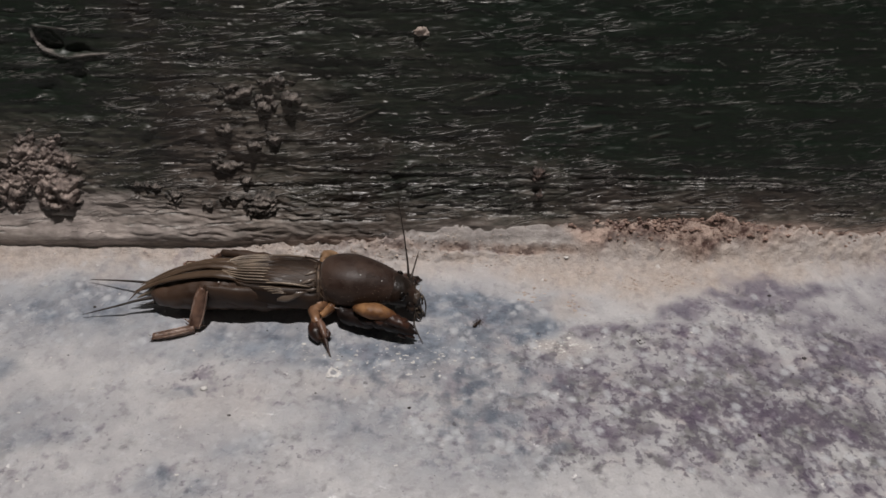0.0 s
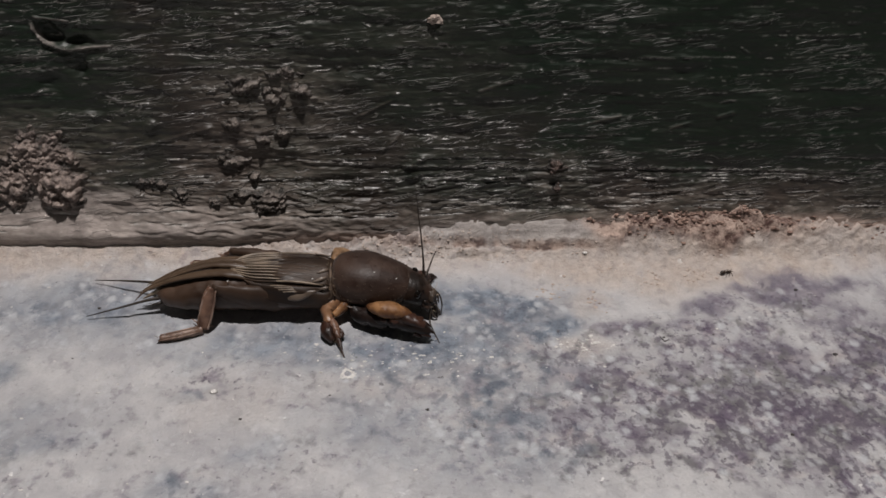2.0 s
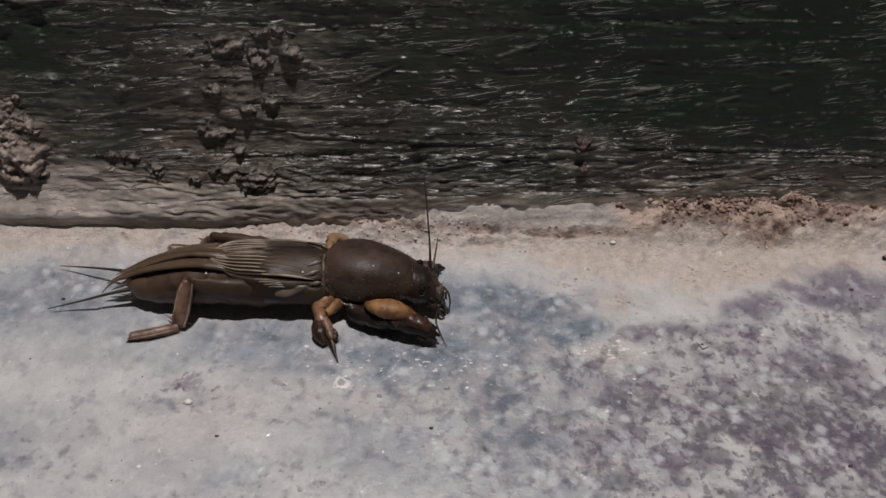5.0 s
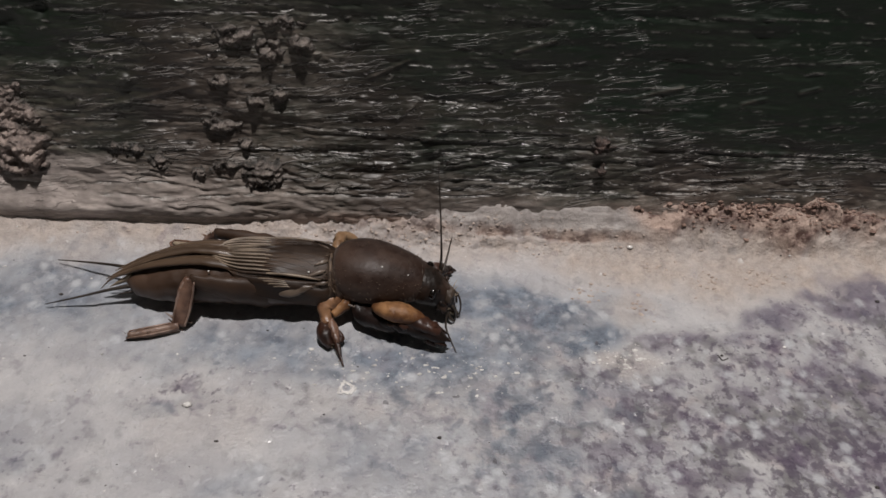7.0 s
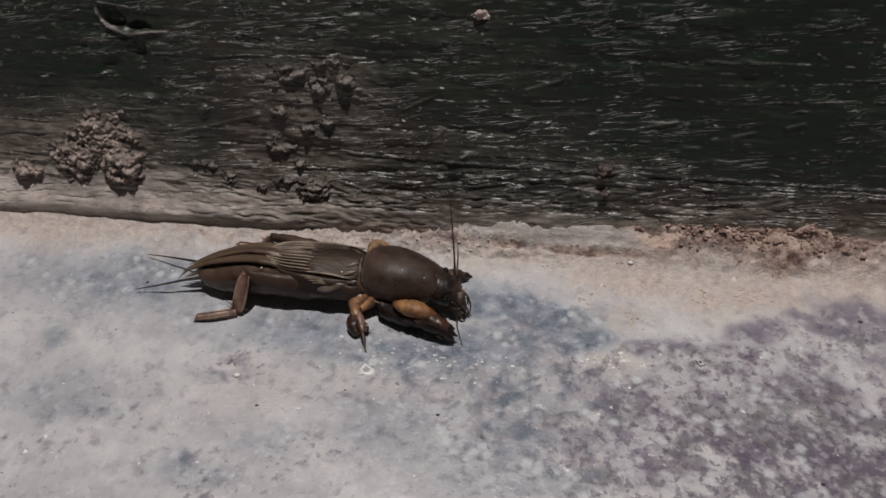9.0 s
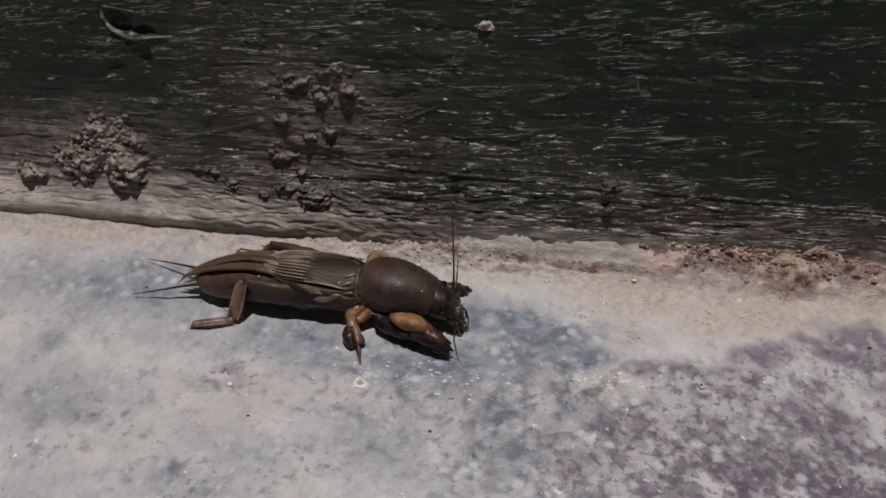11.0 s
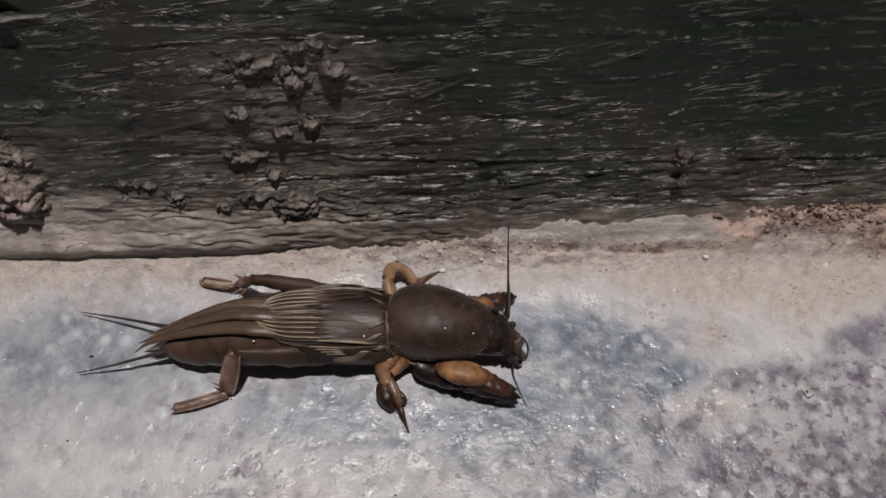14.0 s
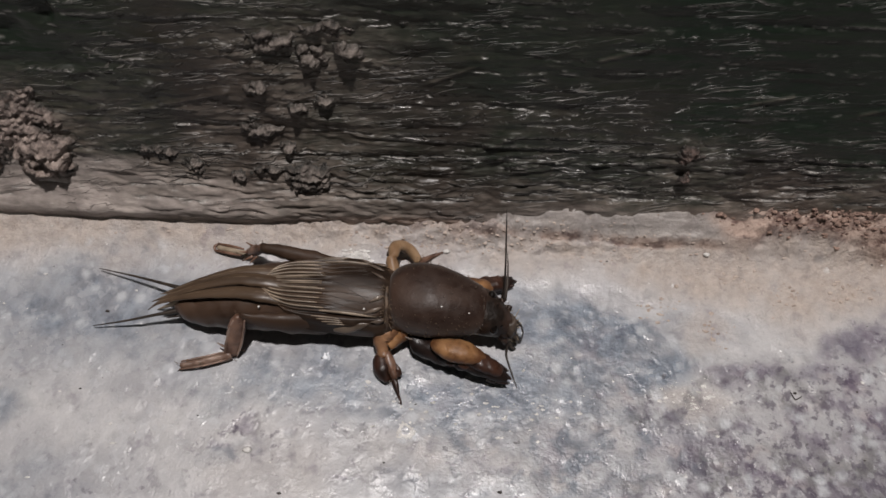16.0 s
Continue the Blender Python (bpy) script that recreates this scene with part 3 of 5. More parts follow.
def strokes(x, z):
    """Relief and crests of the brush: long and even low on the wall, short and scattered above."""
    rnd = random.Random(77)
    total, crest = 0.0 * x, 0.0 * x
    for k in range(30):
        low = k < 16
        level = rnd.uniform(6.5, 17.5) if low else rnd.uniform(15, 44)
        tilt, amount = rnd.gauss(0.012, 0.02), rnd.uniform(0.5, 1.0) if low else rnd.uniform(0.3, 0.7)
        y = level + tilt * x + (0.9 if low else 1.4) * (fbm(x / 15, 0 * x + k, 600 + k, 3) - 0.5)
        broken = amount * step(fbm(x / (3.5 if low else 1.6), 0 * x + k * 1.7, 700 + k, 3), 0.5, 0.66)
        d = z - y
        line = broken * np.exp(-((d / 0.13) ** 2))
        crest = np.maximum(crest, line)
        total = total + 0.15 * line - 0.04 * broken * np.exp(-(((d + 0.30) / 0.16) ** 2))
    for cx, cz, half, slope, amount in DASHES:
        near = np.nonzero((np.abs(x - cx) < half + 0.6) & (np.abs(z - cz) < half * abs(slope) + 0.7))
        if len(near[0]):
            u, v = x[near] - cx, z[near] - cz
            bow = 0.15 * np.sin(u * 2.1 + cx) * min(1.0, half)
            line = amount * np.exp(-(((v - slope * u - bow) / 0.12) ** 2)) * (1 - step(np.abs(u) / half, 0.5, 1.0))
            crest[near] = np.maximum(crest[near], line)
            total[near] = total[near] + 0.14 * line
    # slanting strokes that rise to the right under the long groove
    u, v = x + 0.2 * z, z - 0.16 * x + 0.8 * (fbm(x / 8, z / 4, 497, 2) - 0.5)
    slant = blob(*wobble(x, z, 498, 8, 5), 24, 10.2, 30, 3.2, 0.4)
    comb = np.abs(fbm(u / 6, v / 0.9, 495, 3) - 0.5)
    total = total + slant * (0.3 * (0.5 - 3.0 * comb) + 0.2 * (fbm(u / 2.2, v / 0.5, 496, 2) - 0.5))
    crest = np.maximum(crest, 0.9 * slant * np.exp(-((comb / 0.02) ** 2)) * step(fbm(x / 3, z / 1.5, 499, 2), 0.4, 0.6))
    # the long groove with its raised lip
    y = 13.9 - 0.012 * x + 0.5 * (fbm(x / 17, 0 * x, 139, 2) - 0.5)
    reach = step(x, -16, -6) * (1 - 0.6 * step(x, 50, 75))
    lip = reach * np.exp(-(((z - y - 0.5) / 0.2) ** 2))
    crest = np.maximum(crest, lip * step(fbm(x / 2.5, z / 1.5, 489, 3), 0.36, 0.6))
    cut = step(fbm(x / 5, z / 3, 488, 3), 0.3, 0.6)
    return total + 0.18 * lip - 0.2 * reach * cut * np.exp(-(((z - y) / 0.28) ** 2)), crest


def wall_relief(x, z):
    warp = 1.6 * (fbm(x / 26, z / 9, 400, 2) - 0.5)
    s = z + warp
    rough = 1 - 0.75 * blob(x, z, -45, 4.5, 26, 4.0, 0.3)
    calm = 1 - 0.35 * step(x, -10, 2) * step(z, 4, 8) - 0.3 * step(x, 25, 60) * step(z, 12, 20)
    h = 0.45 * (fbm(x / 16, s / 1.5, 410, 3) - 0.5) * rough * calm
    h = h + 0.15 * (np.abs(fbm(x / 9, s / 0.9, 420, 3) - 0.5) * -2 + 0.3) * rough * calm
    h = h + 0.20 * (fbm(x / 1.1, s / 0.6, 430, 3, 0.6) - 0.5) * rough * calm
    h = h + strokes(x, z)[0] * rough
    h = h + 0.9 * (fbm(x / 30, z / 7, 440, 2) - 0.5) + 0.55 * (fbm(x / 5, z / 1.9, 445, 3) - 0.5) * rough
    # thick wavy strokes low on the wall
    wx, wz = x + 4 * (fbm(x / 9, z / 4, 490, 3) - 0.5), z + 2.2 * (fbm(x / 7, z / 3, 491, 3) - 0.5)
    low = (1 - step(z, 8, 13)) * (1 - step(x, -8, 14)) * step(x, -52, -36)
    h = h + 0.3 * low * (0.55 - 2.2 * np.abs(fbm(wx / 7, wz / 1.7, 492, 3) - 0.5)) + 0.4 * low * (fbm(wx / 3, wz / 0.8, 493, 2) - 0.5)
    h = h + 0.3 * low * (0.4 - 2.6 * np.abs(fbm(wx / 3.6, (wz + 0.12 * x) / 0.8, 494, 3) - 0.5))
    # mud smeared thinly round the clumps
    h = h + 0.9 * smear(x, z) * (fbm(x / 1.7, z / 1.1, 480, 4, 0.6) - 0.35)
    # long furrows of the trowel low on the wall
    for level, depth, left, right in ((9.6, 0.42, -22, 45), (12.0, 0.22, -10, 40), (8.2, 0.22, -5, 55), (16.2, 0.18, -30, 10), (7.0, 0.3, -60, -24), (11.0, 0.2, -30, 20), (18.4, 0.15, 0, 50)):
        y = level + 0.8 * (fbm(x / 14, 0 * x, int(level * 10), 2) - 0.5)
        h = h - 0.4 * depth * step(fbm(x / 6, 0 * x, int(level * 7), 3), 0.35, 0.6) * np.exp(-(((z - y) / 0.27) ** 2)) * step(x, left - 8, left) * (1 - step(x, right, right + 20))
    # scratches across the brush marks
    for x0, z0, x1, z1 in SCRATCHES:
        h = h + 0.2 * np.exp(-((away(x, z, ((x0, z0), (x1, z1)))[0] / 0.22) ** 2))
    # a chipped hole with a raised lip, and small dents
    u, v = wobble(x, z, 450, 3, 1.6)
    hole = np.maximum(blob(u, v, -46.8, 33.0, 1.4, 1.2, 0.4), blob(u, v, -43.4, 31.9, 1.8, 0.6, 0.5))
    h = h - 0.8 * hole
    lip = flaked_edge(x, z)
    h = h + 0.6 * lip
    for cx, cz, rx, rz, d in ((-43.6, 28.4, 0.8, 1.8, 0.6), (-47.6, 26.6, 1.6, 1.4, 0.5), (-42.6, 23.0, 1.4, 0.9, 0.4), (-42, 20.5, 1.5, 0.7, 0.3), (-34.4, 20.0, 1.0, 0.6, -0.5)):
        h = h - d * blob(u, v, cx, cz, rx, rz, 0.7)
    # the smooth lower band swells out to the left
    h = h + 0.4 * blob(x, z, -48, 4.9, 34, 2.2, 0.6)
    return h


def wall_place(x, r):
    z = r + 0.25 * (fbm(x / 5, 0 * x, 460, 3) - 0.5) * (r < 20)
    y = np.interp(z, WALL_Z, WALL_Y)
    foot = 1.2 * (fbm(x / 9, 0 * x + 3, 470, 3) - 0.5) * (1 - step(z, 3, 6))
    foot = foot - 0.25 * (1 - step(z, 2.9, 3.3)) * (1 - step(x, -18, -8)) + 0.1 * np.exp(-(((z - 4.6) / 0.6) ** 2)) * (1 - step(x, -18, -8))
    foot = foot + 0.8 * (1 - step(x, -24, -6)) * (1 - step(z, 3.0, 6.5))
    h = wall_relief(x, z) * step(z, 2.4, 4.2) + foot
    return x, y - 0.955 * h, z + 0.295 * h


def wall_dust(x, y, z):
    m = 1.35 * (1 - step(z + 6 * (fbm(x / 12, z / 5, 500, 4) - 0.5), 5, 13)) * (1 - step(x, -22, 12))
    m = np.maximum(m, 0.9 * (1 - step(z + 5 * (fbm(x / 9, z / 3, 503, 4) - 0.5), 4.5, 11.5)))
    for cx, cz, rx, rz, a in ((-52, 12, 9, 8, 0.95), (-17, 24, 10, 6, 0.6), (-20, 14, 12, 6, 0.6), (-18, 8, 7, 3, 0.8), (-32, 9, 6, 3, 0.7), (27, 12, 4, 4, 0.5), (55, 8, 32, 3.5, 0.6),
                              (-6, 30, 20, 8, 0.07), (0, 14, 24, 6, 0.15), (4, 29, 13, 8, 0.1), (-22, 26, 20, 14, 0.1), (-64, 12, 10, 6, 0.8), (-45, 16, 12, 5, 0.35)):
        m = np.maximum(m, a * blob(x, z, cx, cz, rx, rz, 0.6))
    m = np.maximum(m * (0.25 + 1.1 * fbm(x / 3, z / 1.2, 510, 5)), 1.0 * smear(x, z) * fbm(x / 1.2, z / 0.9, 515, 3))
    for x0, z0, x1, z1 in SCRATCHES:
        d, f = away(x, z, ((x0, z0), (x1, z1)))
        m = np.maximum(m, 0.4 * np.exp(-((d / 0.16) ** 2)) * step(fbm(x / 1.5, z / 1.5, 530, 2), 0.3, 0.55))
    return np.clip(m, 0, 1)


def wall_bare(x, y, z):
    """1 where the brush marks stand sharp, 0 where the paint lies thick and smooth."""
    m = 1 - 0.65 * step(x + 16 * (fbm(x / 20, z / 8, 540, 3) - 0.5), 18, 46) * step(z, 11, 20)
    m = m * (1 - 0.45 * blob(x, z, -50, 30, 14, 14, 0.5))
    m = m * (1 - 0.6 * blob(x, z, -48, 5.0, 30, 3.2, 0.5)) * (1 - 0.5 * blob(x, z, 10, 34, 22, 12, 0.6))
    return m * (0.7 + 0.3 * fbm(x / 6, z / 3, 545, 3))


def wall_pale(x, y, z):
    """The pale, worn band low on the wall."""
    m = (1 - step(z + 3.5 * (fbm(x / 11, z / 2.5, 560, 4) - 0.5) - 2.5 * (1 - step(x, -50, -25)), 5.5, 10.0)) * (1 - step(x, -40, -8))
    m = np.maximum(m, 0.55 * (1 - step(z + 3 * (fbm(x / 7, z / 1.5, 565, 4) - 0.5), 3.6, 7.5)) * (1 - step(x, 15, 40)))
    return np.clip(np.maximum(m * (0.35 + 1.0 * fbm(x / 6, z / 1.1, 570, 4)), flaked_edge(x, z)), 0, 1)


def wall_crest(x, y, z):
    """Where sharp brush crests are coloured paler, as if they caught the light."""
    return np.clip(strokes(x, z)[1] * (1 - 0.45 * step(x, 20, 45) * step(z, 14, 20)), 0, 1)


def wall_soil(x, y, z):
    m = 0.9 * (1 - step(z + 3.5 * (fbm(x / 5, z / 2, 520, 4) - 0.5), 4.2, 7.0)) * step(x, 20, 42)
    m = np.maximum(m, 0.8 * (1 - step(z + 1.8 * (fbm(x / 4, z / 2, 525, 3) - 0.5), 3.4, 4.6)) * step(x, -20, -8))
    return m


WALL_ROWS = np.concatenate([np.arange(1.4, 8, 0.16), np.arange(8, 40, 0.11), np.arange(40, 48, 0.2), np.geomspace(48, 1500, 20)])
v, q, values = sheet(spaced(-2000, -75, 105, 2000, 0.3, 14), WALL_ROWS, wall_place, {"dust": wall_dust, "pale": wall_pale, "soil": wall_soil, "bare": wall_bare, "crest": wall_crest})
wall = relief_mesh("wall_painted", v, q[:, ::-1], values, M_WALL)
tagged(wall, "dark green painted wall, brushed, chipped and dusty", "wall", kind="structure")
thick = bmesh.new()
bmesh.ops.create_cube(thick, size=1.0, matrix=pose(0, 0.195, 0.75) @ Matrix.Diagonal((4.0, 0.14, 1.5, 1)))
back = new("wall_core", finish(thick, "wall_core", M_MORTAR, False))
tagged(back, "plain masonry behind the painted face", "wall", kind="structure")


def on_wall(x, z, out=0.0):
    """A point of the wall's face, out mm proud of it."""
    px, py, pz = wall_place(np.array([float(x)]), np.array([float(z)]))
    return Vector((px[0], py[0], pz[0])) + LEAN * out


# ---------------------------------------------------------------- dried mud on the wall
def crust(cx, cz, wide, high, tall, seed):
    """Heights of a patch of mud heaped from many small crumbs, in mm out of the wall."""
    nu, nv = max(24, int(wide * 2.8 / 0.13)), max(22, int(high * 2.8 / 0.13))
    u, v = np.meshgrid(np.linspace(-1.4, 1.4, nu), np.linspace(-1.4, 1.4, nv))
    x, z = cx + u * wide, cz + v * high
    wx, wz = wobble(x, z, seed, 1.0, 1.3)
    d = np.hypot((wx - cx) / wide, (wz - cz) / high)
    mound = np.sqrt(np.clip(1 - d, 0, 1)) * (0.25 + 1.0 * step(fbm(x / 1.6, z / 1.2, seed + 9, 3), 0.3, 0.7) + 0.7 * step(fbm(x / 3.6, z / 2.6, seed + 19, 2), 0.4, 0.65))
    mound = 0.62 * tall * mound
    h = mound - 0.3 * step(d, 0.5, 1.1)
    rnd = random.Random(seed)
    for _ in range(int(9 + 13.0 * wide * high)):
        a, far = rnd.uniform(0, 2 * math.pi), 1.12 * rnd.random() ** 0.55
        r = (0.18 + 0.68 * rnd.random() ** 2.8) * (1.15 - 0.55 * far) * min(1.3, 0.6 + 0.3 * tall)
        px, pz = cx + far * wide * math.cos(a), cz + far * high * math.sin(a)
        e = np.hypot((wx - px) / (r * rnd.uniform(1.0, 1.7)), (wz - pz) / (r * 0.85))
        foot = 0.3 * tall * max(0.0, 1 - far) * rnd.random()
        h = np.maximum(h, np.where(e < 1, 0.75 * mound + foot + 0.95 * r * np.clip(1 - e**2, 0, 1) ** 0.6 - 0.05, -1.0))
    h = h + (1.0 * (fbm(x / 0.7, z / 0.5, seed + 15, 4, 0.65) - 0.5) - 0.7 * np.abs(fbm(x / 1.1, z / 0.8, seed + 25, 3) - 0.5) + 0.1) * step(h, 0.0, 0.4)
    return x, z, np.maximum(h, -0.35)


def mud_clump(cx, cz, wide, high, tall, seed, label, mat=None):
    x, z, h = crust(cx, cz, wide, high, tall, seed)
    px, py, pz = wall_place(x.ravel(), z.ravel())
    base = on_wall(cx, cz)
    flat = h.ravel()
    # crumbs lean down a little where they stand proud, and dig in at the rim
    pts = np.stack([px, py - 0.955 * flat, pz + 0.12 * flat], 1) - np.array(base)
    hh, ww = x.shape
    a = (np.arange(hh - 1)[:, None] * ww + np.arange(ww - 1)[None]).ravel()
    quads = np.stack([a, a + ww, a + ww + 1, a + 1], 1)
    keep = flat[quads].max(1) > -0.28
    ob = relief_mesh("mud_clump", pts * MM, quads[keep], {"thin": 1 - step(flat, 0.05, 0.5)}, mat or M_MUD)
    ob.location = base * MM
    return tagged(ob, label, "mud", group="mud clumps on the wall")


MUD = "crumbly dried brown mud stuck to the green wall"
HEAP = "large crumbly heap of dried mud on the wall"
for cx, cz, wide, high, tall, seed, text in ((-51.4, 15.0, 5.2, 4.2, 0.9, 1, HEAP), (-49.2, 10.6, 3.3, 3.0, 2.3, 2, "bulging lower lump of dried mud on the wall"), (-57, 11.5, 4.0, 3.6, 0.9, 3, MUD), (-66, 9.0, 2.6, 1.6, 1.1, 18, MUD)):
    mud_clump(cx, cz, wide, high, tall, seed, text, M_HEAP)
UPPER_CLUMPS = ((-12.3, 25.4, 1.3, 1.0, 1.1, 4), (-16.4, 24.6, 1.7, 1.2, 1.2, 5), (-20.6, 26.2, 2.6, 1.3, 0.66, 6), (-14.6, 27.8, 2.6, 0.8, 0.53, 7),
                (-22.6, 20.6, 1.3, 0.8, 0.92, 8), (-18.4, 18.0, 0.9, 0.8, 0.8, 9), (-15.4, 19.0, 1.2, 0.8, 0.8, 10))
LOWER_CLUMPS = ((-23.4, 14.9, 2.2, 0.8, 1.1, 11), (-20.2, 12.7, 0.7, 0.6, 0.73, 12), (-18.0, 9.0, 3.0, 1.9, 0.86, 13), (-22.6, 9.6, 2.0, 0.7, 0.53, 14),
                (-31.4, 10.2, 1.3, 0.9, 0.66, 15), (-26.6, 9.0, 1.0, 0.6, 0.46, 16), (-35.5, 11.6, 2.4, 0.6, 0.4, 17))
for row in UPPER_CLUMPS + LOWER_CLUMPS:
    mud_clump(*row, MUD, M_MUD)
KNOB = "small dark brown knob of mud on the wall"
mud_clump(26.4, 14.3, 1.5, 1.0, 0.8, 31, KNOB, M_KNOB)
mud_clump(27.0, 10.8, 0.7, 1.0, 0.4, 32, KNOB, M_KNOB)
mud_clump(7.3, 35.4, 1.3, 0.7, 0.7, 33, "small pale knob of dried mud on the wall", M_CRUMB)


# ---------------------------------------------------------------- crumbs
def crumbs(name, label, mat, spots, seed, size, smooth=False):
    rnd = random.Random(seed)
    pieces = []
    for k, (x, y, z) in enumerate(spots):
        s = size * (0.35 + 1.7 * rnd.random() ** 3)
        pieces.append(lump((x, y, z + s * 0.05), (s * rnd.uniform(0.9, 1.8), s * rnd.uniform(0.7, 1.1), s * 0.6), seed * 31 + k, 1.1 if smooth else 0.8, 2 if smooth else 1))
    ob = new(name, finish(join(*pieces), name, mat, smooth))
    return tagged(ob, label, "dirt", kind="stuff")


def strewn(count, where, seed):
    r = random.Random(seed)
    out = []
    for _ in range(count):
        x, y = where(r)
        out.append((x, y, float(floor_height(np.array([x]), np.array([y]))[0])))
    return out


crumbs("reddish_dirt", "reddish brown crumbs heaped along the wall foot", M_SOIL, strewn(620, lambda r: (r.gauss(52, 8) if r.random() < 0.75 else r.uniform(35, 92), r.gauss(97.4, 0.9)), 5), 3, 0.16)
crumbs("coarse_dirt", "lumps of reddish brown earth against the wall foot", M_SOIL, strewn(420, lambda r: (r.gauss(51, 8) if r.random() < 0.7 else r.uniform(38, 95), r.gauss(97.8, 0.8)), 15), 13, 0.2, smooth=True)
crumbs("grey_dirt", "grey brown crumbs along the joint of wall and floor", M_CRUMB, strewn(800, lambda r: (r.gauss(6, 12) if r.random() < 0.75 else r.uniform(-60, 90), r.gauss(94.5, 0.7)), 6), 4, 0.1)
crumbs("tan_debris", "tan lumps of loose mortar along the wall foot", M_CRUMB, strewn(260, lambda r: (r.gauss(6, 9) if r.random() < 0.8 else r.uniform(-20, 60), r.gauss(95.3, 0.8)), 16), 14, 0.09)
FLAKES = ((26.0, 86.8, 1.5, 0.8), (31.5, 84.0, 1.2, 1.0), (42.0, 89.5, 1.0, 1.6), (50.0, 90.0, 1.6, 1.0), (36.0, 91.5, 2.5, 0.8))


def among(r):
    cx, cy, sx, sy = FLAKES[r.randrange(len(FLAKES))]
    return r.gauss(cx, sx), r.gauss(cy, sy)


crumbs("tan_flakes", "small tan flakes of grit sticking to the concrete", M_CRUMB, strewn(190, among, 17), 15, 0.13)
# a bright glint of the floor, drawn as a patch of white crumbs
crumbs("white_crust", "white crumbs standing in for a glint on the floor behind the insect", M_GRIT, strewn(120, lambda r: (r.gauss(-12.2, 0.9), r.gauss(92.4, 0.4)), 18), 16, 0.16)
crumbs("pale_grit", "pale sand grains scattered on the concrete", M_GRIT, strewn(220, lambda r: (r.uniform(-60, 85), r.uniform(46, 95)), 7), 6, 0.1)
crumbs("dark_grit", "tiny dark specks scattered on the concrete", M_SPECK, strewn(160, lambda r: (r.uniform(-60, 85), r.uniform(46, 94)), 8), 7, 0.065)


def pebble(x, y, size, mat, label, seed):
    z = float(floor_height(np.array([x]), np.array([y]))[0])
    bm = lump((0, 0, size * 0.35), (size * 1.2, size * 0.8, size * 0.6), seed, 0.3, 2)
    ob = new("grain", finish(bm, "grain", mat))
    ob.location = Vector((x, y, z)) * MM
    return tagged(ob, label, "grain", group="single grains on the floor")


pebble(-22.3, 67.6, 0.45, M_GRIT, "white mineral grain on the concrete floor", 1)
pebble(-18.2, 63.1, 0.2, M_SPECK, "dark speck of dirt on the concrete floor", 2)
pebble(-41.6, 83.6, 0.2, M_SPECK, "dark speck of dirt on the concrete floor", 3)
pebble(31.9, 93.9, 0.35, M_GRIT, "white mineral grain on the concrete floor", 4)
pebble(-1.0, 93.2, 0.4, M_GRIT, "white mineral grain on the concrete floor", 10)
pebble(40.4, 76.6, 0.18, M_SPECK, "dark speck of dirt on the concrete floor", 5)
pebble(5.6, 64.0, 0.22, M_SPECK, "dark speck of dirt on the concrete floor", 6)


pebble(64.2, 86.4, 0.26, M_BEAD, "tiny glossy grey bead on the concrete floor", 7)
pebble(64.3, 72.8, 0.3, M_BEAD, "tiny glossy grey bead on the concrete floor", 8)
pebble(52.3, 59.1, 0.22, M_SPECK, "dark speck of dirt on the concrete floor", 9)
z = float(floor_height(np.array([40.3]), np.array([76.2]))[0]) + 0.08
twig = new("twig", finish(tube([(-0.4, 0.5, 0, 0.06), (-0.1, -0.3, 0, 0.07), (0.1, -0.35, 0, 0.07), (0.8, 0.0, 0, 0.04)], 6, 3), "twig", M_SPECK))
twig.location = Vector((40.3, 76.2, z)) * MM
tagged(twig, "tiny bent dark fibre on the concrete floor", "twig")


crumbs("white_grit", "white sand grains scattered round the insect", M_GRIT, strewn(250, lambda r: (r.gauss(2, 8), r.gauss(73.5, 2.6)) if r.random() < 0.68 else (r.gauss(28.5, 2.2), r.gauss(75.4, 1.3)), 9), 11, 0.12)
rnd = random.Random(12)
ring_rows = [((0.62 + 0.5 * rnd.random() ** 2) * Vector((math.cos(a), 0.95 * math.sin(a), 0.03)), rnd.uniform(0.05, 0.16)) for a in np.linspace(0, 2 * math.pi, 80)]
mineral_ring = new("mineral_ring", finish(join(*[lump(p, (r * 1.4, r * 1.2, r * 0.5), k, 0.6, 1) for k, (p, r) in enumerate(ring_rows)]), "mineral_ring", M_GRIT, False))
mineral_ring.location = Vector((-5.0, 70.4, float(floor_height(np.array([-5.0]), np.array([70.4]))[0]))) * MM
tagged(mineral_ring, "small pale mineral ring on the concrete floor", "stain")


# ---------------------------------------------------------------- the mole cricket
BASE = Vector((-12, 84, 0))


def local(bm):
    """From the plan's millimetres to the cricket's own space."""
    for vert in bm.verts:
        vert.co -= BASE * MM
    return bm


cricket = new("mole_cricket")
cricket.location = BASE * MM
tagged(cricket, "brown mole cricket resting on the concrete beside the wall", "insect")

